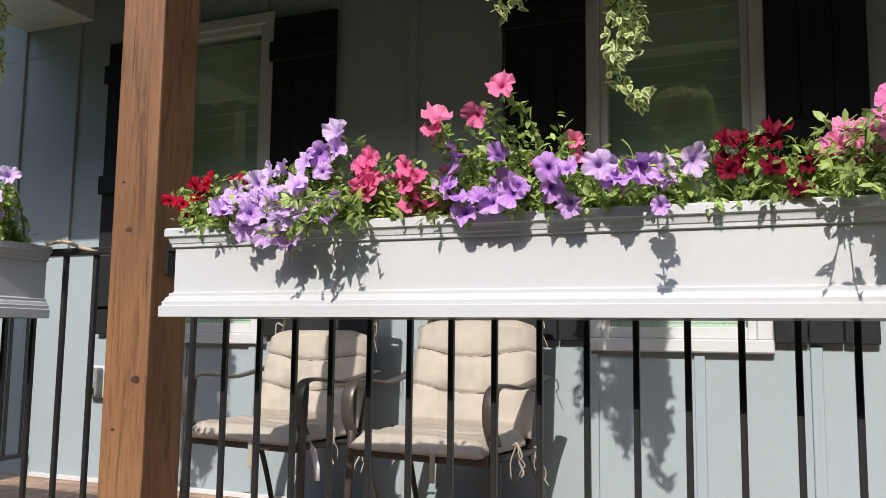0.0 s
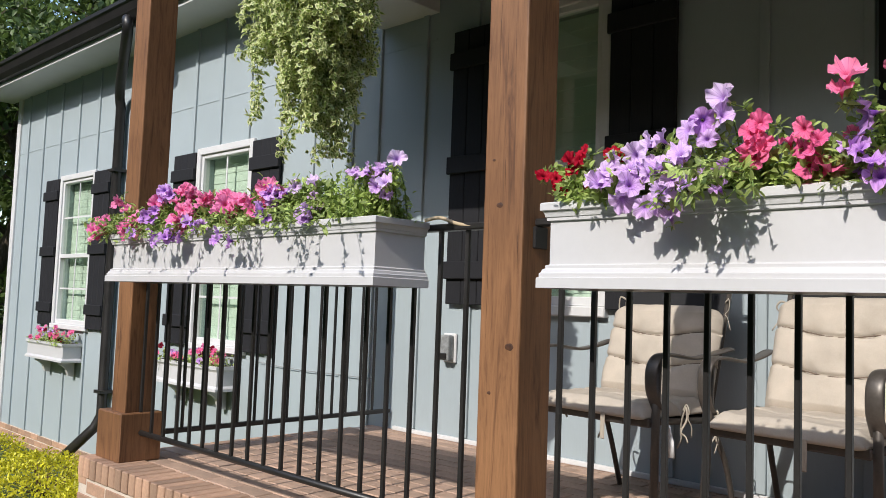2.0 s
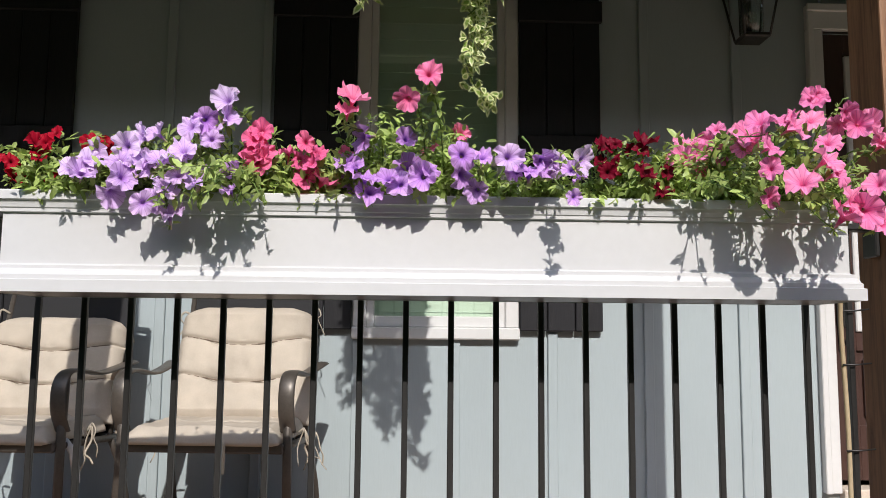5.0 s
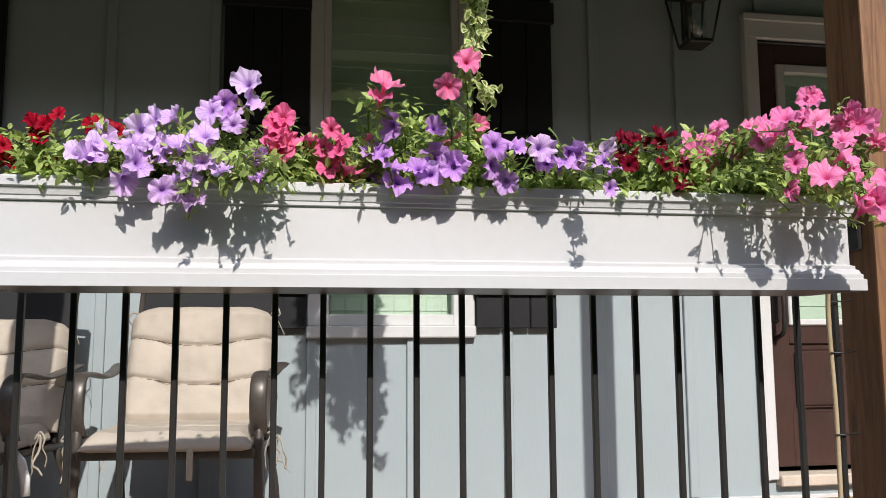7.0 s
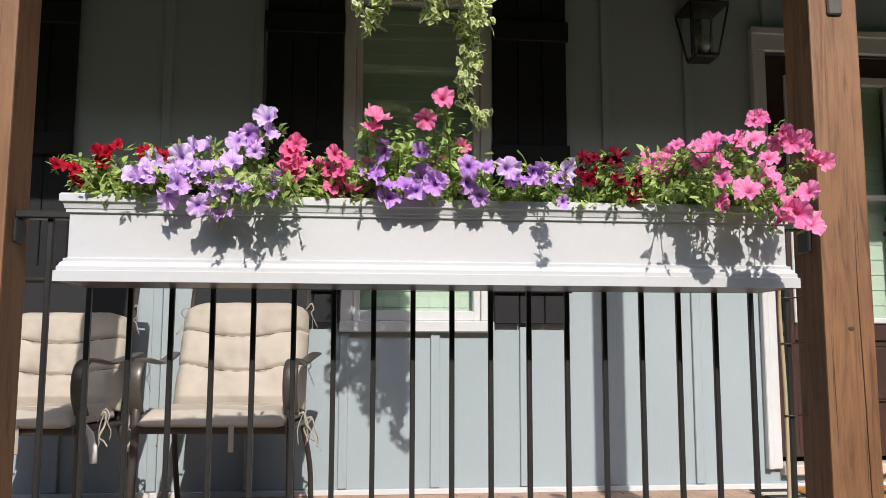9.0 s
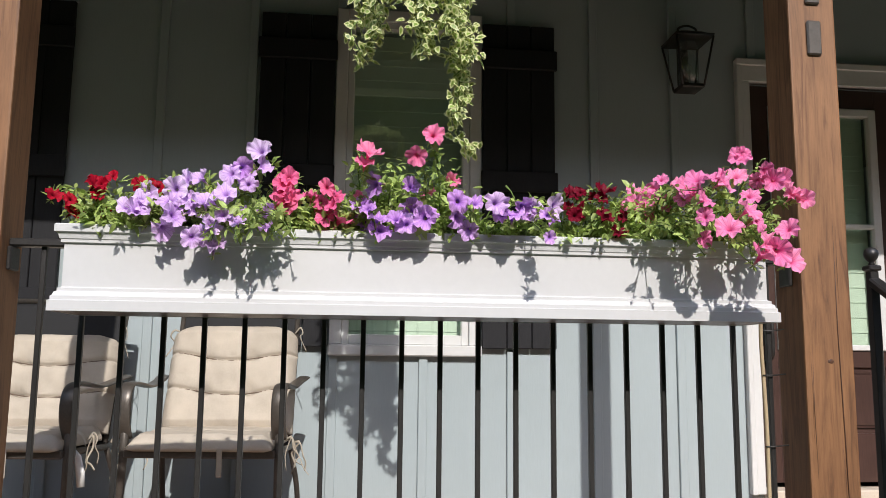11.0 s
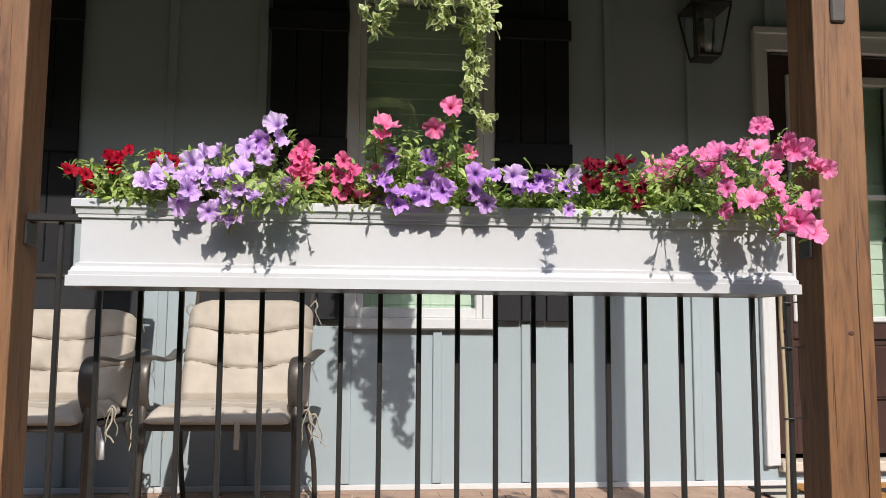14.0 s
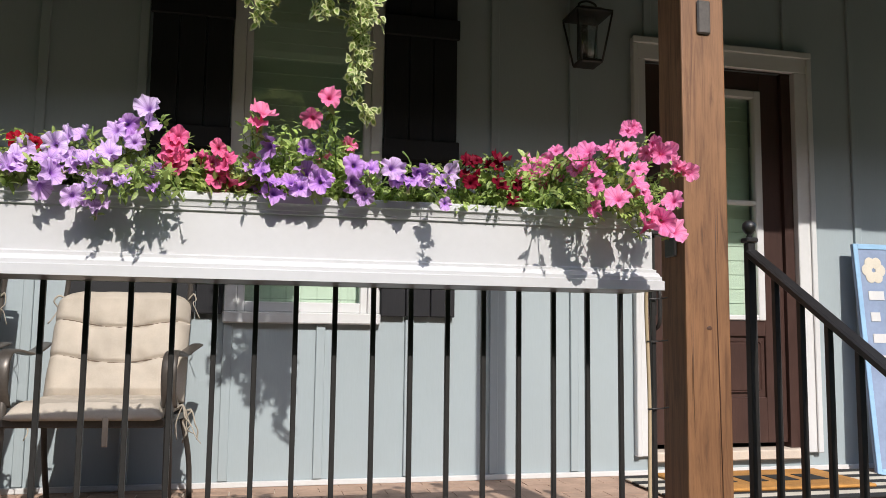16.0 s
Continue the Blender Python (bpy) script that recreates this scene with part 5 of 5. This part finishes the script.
# ---- shrub and trees ----
def shrub(x, y, z, rx, ry, rz, n, seed):
    r = random.Random(seed)
    t = thing("shrub", "golden yellow-green clipped shrub by the foundation", "shrub", group="foundation shrubs")
    bm, st = bmesh.new(), bmesh.new()
    uvl = bm.loops.layers.uv.new("UVMap")
    for k in range(14):
        d = rand_dir(r, 1.2)
        end = Vector((x + d.x * rx * 0.8, y + d.y * ry * 0.8, z + abs(d.z) * rz * 0.8))
        tube(st, [(x + r.uniform(-0.05, 0.05), y + r.uniform(-0.05, 0.05), z), (Vector((x, y, z)) + end) / 2, end], [0.012, 0.008, 0.003], sides=5)
    for k in range(n):
        d = rand_dir(r, 0.5)
        s = r.uniform(0.72, 1.0) * (1 + 0.16 * noise.noise(d * 3.5))
        at = Vector((x + d.x * rx * s, y + d.y * ry * s, z + max(0.02, d.z) * rz * s))
        add_leaf(bm, uvl, at, d + rand_dir(r) * 0.8, d + rand_dir(r) * 0.4, r.uniform(0.022, 0.045), r.uniform(0.014, 0.024))
    tagged(part("foliage", bm, SHRUBLEAF, t), "small yellow green leaves", kind="stuff")
    part("branches", st, DRYSTEM, t)


shrub(-4.7, 1.1, GROUND, 0.78, 0.55, 0.50, 7000, 41)
shrub(-6.4, 1.3, GROUND, 0.85, 0.55, 0.38, 5500, 42)
shrub(-8.3, 1.3, GROUND, 0.8, 0.55, 0.32, 3500, 43)


def tree(x, y, h, crown, n, seed):
    r = random.Random(seed)
    t = thing("tree", "tall leafy broadleaf tree behind the house", "tree", group="trees behind the house")
    tr, cr = bmesh.new(), bmesh.new()
    uvl = cr.loops.layers.uv.new("UVMap")
    base = Vector((x, y, GROUND - 0.1))
    trunk = curve([base, base + Vector((r.uniform(-0.2, 0.2), 0, h * 0.3)), base + Vector((r.uniform(-0.4, 0.4), r.uniform(-0.4, 0.4), h * 0.62)), base + Vector((r.uniform(-0.4, 0.4), 0, h * 0.9))], 5)
    tube(tr, trunk, [0.22 * (1 - 0.85 * i / len(trunk)) for i in range(len(trunk))], sides=9)
    clumps = []
    for k in range(26):
        i = r.randrange(3 if h > 7 else 1, len(trunk))
        a = r.uniform(0, 6.28)
        reach = crown * r.uniform(0.35, 1.0) * (1.15 - 0.5 * i / len(trunk))
        end = trunk[i] + Vector((math.cos(a) * reach, math.sin(a) * reach, r.uniform(0.2, 1.3)))
        tube(tr, curve([trunk[i], (trunk[i] + end) / 2 + Vector((0, 0, 0.25)), end], 3), [0.05, 0.042, 0.035, 0.03, 0.022, 0.016, 0.01], sides=5)
        clumps += [(end, r.uniform(0.5, 0.95)), ((trunk[i] + end * 2) / 3, r.uniform(0.4, 0.7))]
    for c, s in clumps:
        for k in range(n):
            d = rand_dir(r)
            at = c + Vector((d.x, d.y, d.z * 0.7)) * s * r.random() ** 0.4
            add_leaf(cr, uvl, at, rand_dir(r, -0.2), rand_dir(r, 1), r.uniform(0.09, 0.16), r.uniform(0.06, 0.10))
    part("trunk", tr, BARK, t)
    tagged(part("crown", cr, TREELEAF, t), "uneven crown of small green leaves", kind="stuff")


for k, (x, y, h, c) in enumerate(((-12.0, 4.5, 9.0, 2.4), (-13.5, 8.0, 11.0, 2.8), (-15.5, 3.0, 9.5, 2.6), (-16.0, 10.0, 12.0, 3.0), (-11.5, 11.0, 12.0, 3.0), (-18.5, 6.0, 11.0, 3.0), (-20.0, 1.5, 10.0, 3.0), (-12.5, 2.6, 5.5, 2.2), (-14.0, 5.5, 5.0, 2.4), (-17.0, 0.5, 5.0, 2.6), (-11.8, 7.5, 6.0, 2.4), (-16.5, 6.5, 15.0, 3.8), (-14.0, 11.0, 15.0, 3.8), (-19.5, 4.0, 15.0, 3.8), (-22.0, 8.0, 16.0, 4.0), (-18.0, 14.0, 16.0, 4.0))):
    tree(x, y, h, c, 210, 60 + k)

# unseen wooded screen across the lawn, added to hold sky light off the porch
bm = bmesh.new()
rows, cols = 22, 150
grid = []
for i in range(cols + 1):
    a = math.pi * (1.04 + 0.92 * i / cols)
    cx, cy = 24 * math.cos(a), 3 + 21 * math.sin(a)
    top = 12.4 + 2.2 * noise.noise(Vector((i * 0.11, 0, 0))) + 1.2 * noise.noise(Vector((i * 0.45, 3, 0)))
    col = []
    for j in range(rows + 1):
        z = GROUND - 0.3 + (top + 0.3) * j / rows
        push = 1.3 * noise.noise(Vector((i * 0.3, j * 0.5, 7))) + 0.6 * noise.noise(Vector((i * 0.9, j * 1.2, 2))) - 1.8 * (j / rows) ** 3
        col.append(bm.verts.new((cx * (1 - push / 24), cy - push * math.sin(a), z)))
    grid.append(col)
for i in range(cols):
    for j in range(rows):
        bm.faces.new((grid[i][j], grid[i + 1][j], grid[i + 1][j + 1], grid[i][j + 1]))
SKY_SCREEN = surface("sky_screen_foliage", (0.05, 0.075, 0.02), 0.95, vary=0.5, broad=1.2, fine=6, bump=1.0, depth=0.3)
tagged(new("backdrop", mesh("backdrop", bm, SKY_SCREEN)), "unseen dark green screen across the lawn, added to block sky light", "woods", kind="structure")

# ---- brick pieces ----
base = bpy.data.objects["porch_base"]
row = mesh("brick", boxed(-0.0285, 0.0285, 0.0, 0.20, -0.095, 0.0, bevel=0.004), BRICK)
x, k = PX0 + 0.03, 0
rng = random.Random(77)
while x < 3.0:
    o = part("brick", row, BRICK, base)
    o.location = (x, PY0 - 0.002 + rng.uniform(-0.002, 0.002), FLOOR + 0.004 + rng.uniform(-0.0015, 0.0015))
    x += 0.0675
stretch = mesh("brick", boxed(-0.0975, 0.0975, 0.0, 0.09, -0.0285, 0.0285, bevel=0.004), BRICK)
for c in range(9):
    z = FLOOR - 0.095 - 0.038 - c * 0.0675
    x = PX0 + (0.1 if c % 2 else 0.2)
    while x < (0.6 if c < 4 else -1.2):
        o = part("brick", stretch, BRICK, base)
        o.location = (x, PY0 + 0.002 + rng.uniform(-0.002, 0.002), z)
        x += 0.205
endb = mesh("brick", boxed(0.0, 0.09, -0.0975, 0.0975, -0.0285, 0.0285, bevel=0.004), BRICK)
for c in range(10):
    y = PY0 + (0.10 if c % 2 else 0.20)
    while y < WALL - 0.1:
        o = part("brick", endb, BRICK, base)
        o.location = (PX0 + 0.002, y, FLOOR - 0.03 - c * 0.0675)
        y += 0.205
found = tagged(new("foundation", mesh("foundation", boxed(HOUSE_LEFT - 0.02, PX0 - 0.01, WALL - 0.012, WALL + 0.16, GROUND - 0.2, -1.687), MORTAR)), "brick foundation course below the grey siding", "foundation", kind="structure")
for c in range(4):
    z = -1.69 - 0.03 - c * 0.0675
    x = HOUSE_LEFT + (0.08 if c % 2 else 0.18)
    while x < PX0 - 0.1:
        o = part("brick", stretch, BRICK, found)
        o.location = (x, WALL - 0.018 + rng.uniform(-0.002, 0.002), z)
        x += 0.205
JOINT = surface("dark_joint_sand", (0.12, 0.085, 0.065), 0.95, vary=0.3, broad=8, fine=90, bump=0.6)
floor = tagged(new("floor", mesh("floor", boxed(PX0 + 0.012, PX1, PY0 + 0.205, WALL - 0.002, FLOOR - 0.012, FLOOR - 0.007), JOINT)), "tan brick paver floor of the porch", "floor", kind="structure")
pav = mesh("paver", boxed(-0.097, 0.097, -0.0465, 0.0465, -0.03, 0.0, bevel=0.003), PAVER)
made = 0
rest = bmesh.new()
for j in range(17):
    y = PY0 + 0.26 + j * 0.1005
    x = PX0 + 0.11 + (0.1 if j % 2 else 0.0)
    while x < 4.6:
        if made < 290 and x < 0.7:
            o = part("paver", pav, PAVER, floor)
            o.location = (x, y, FLOOR + rng.uniform(-0.001, 0.001))
            made += 1
        else:
            box(rest, x - 0.0985, x + 0.0985, y - 0.0485, y + 0.0485, FLOOR - 0.03, FLOOR + rng.uniform(-0.001, 0.001))
        x += 0.201
tagged(part("pavers", rest, PAVER, floor), "tan brick pavers", kind="stuff")
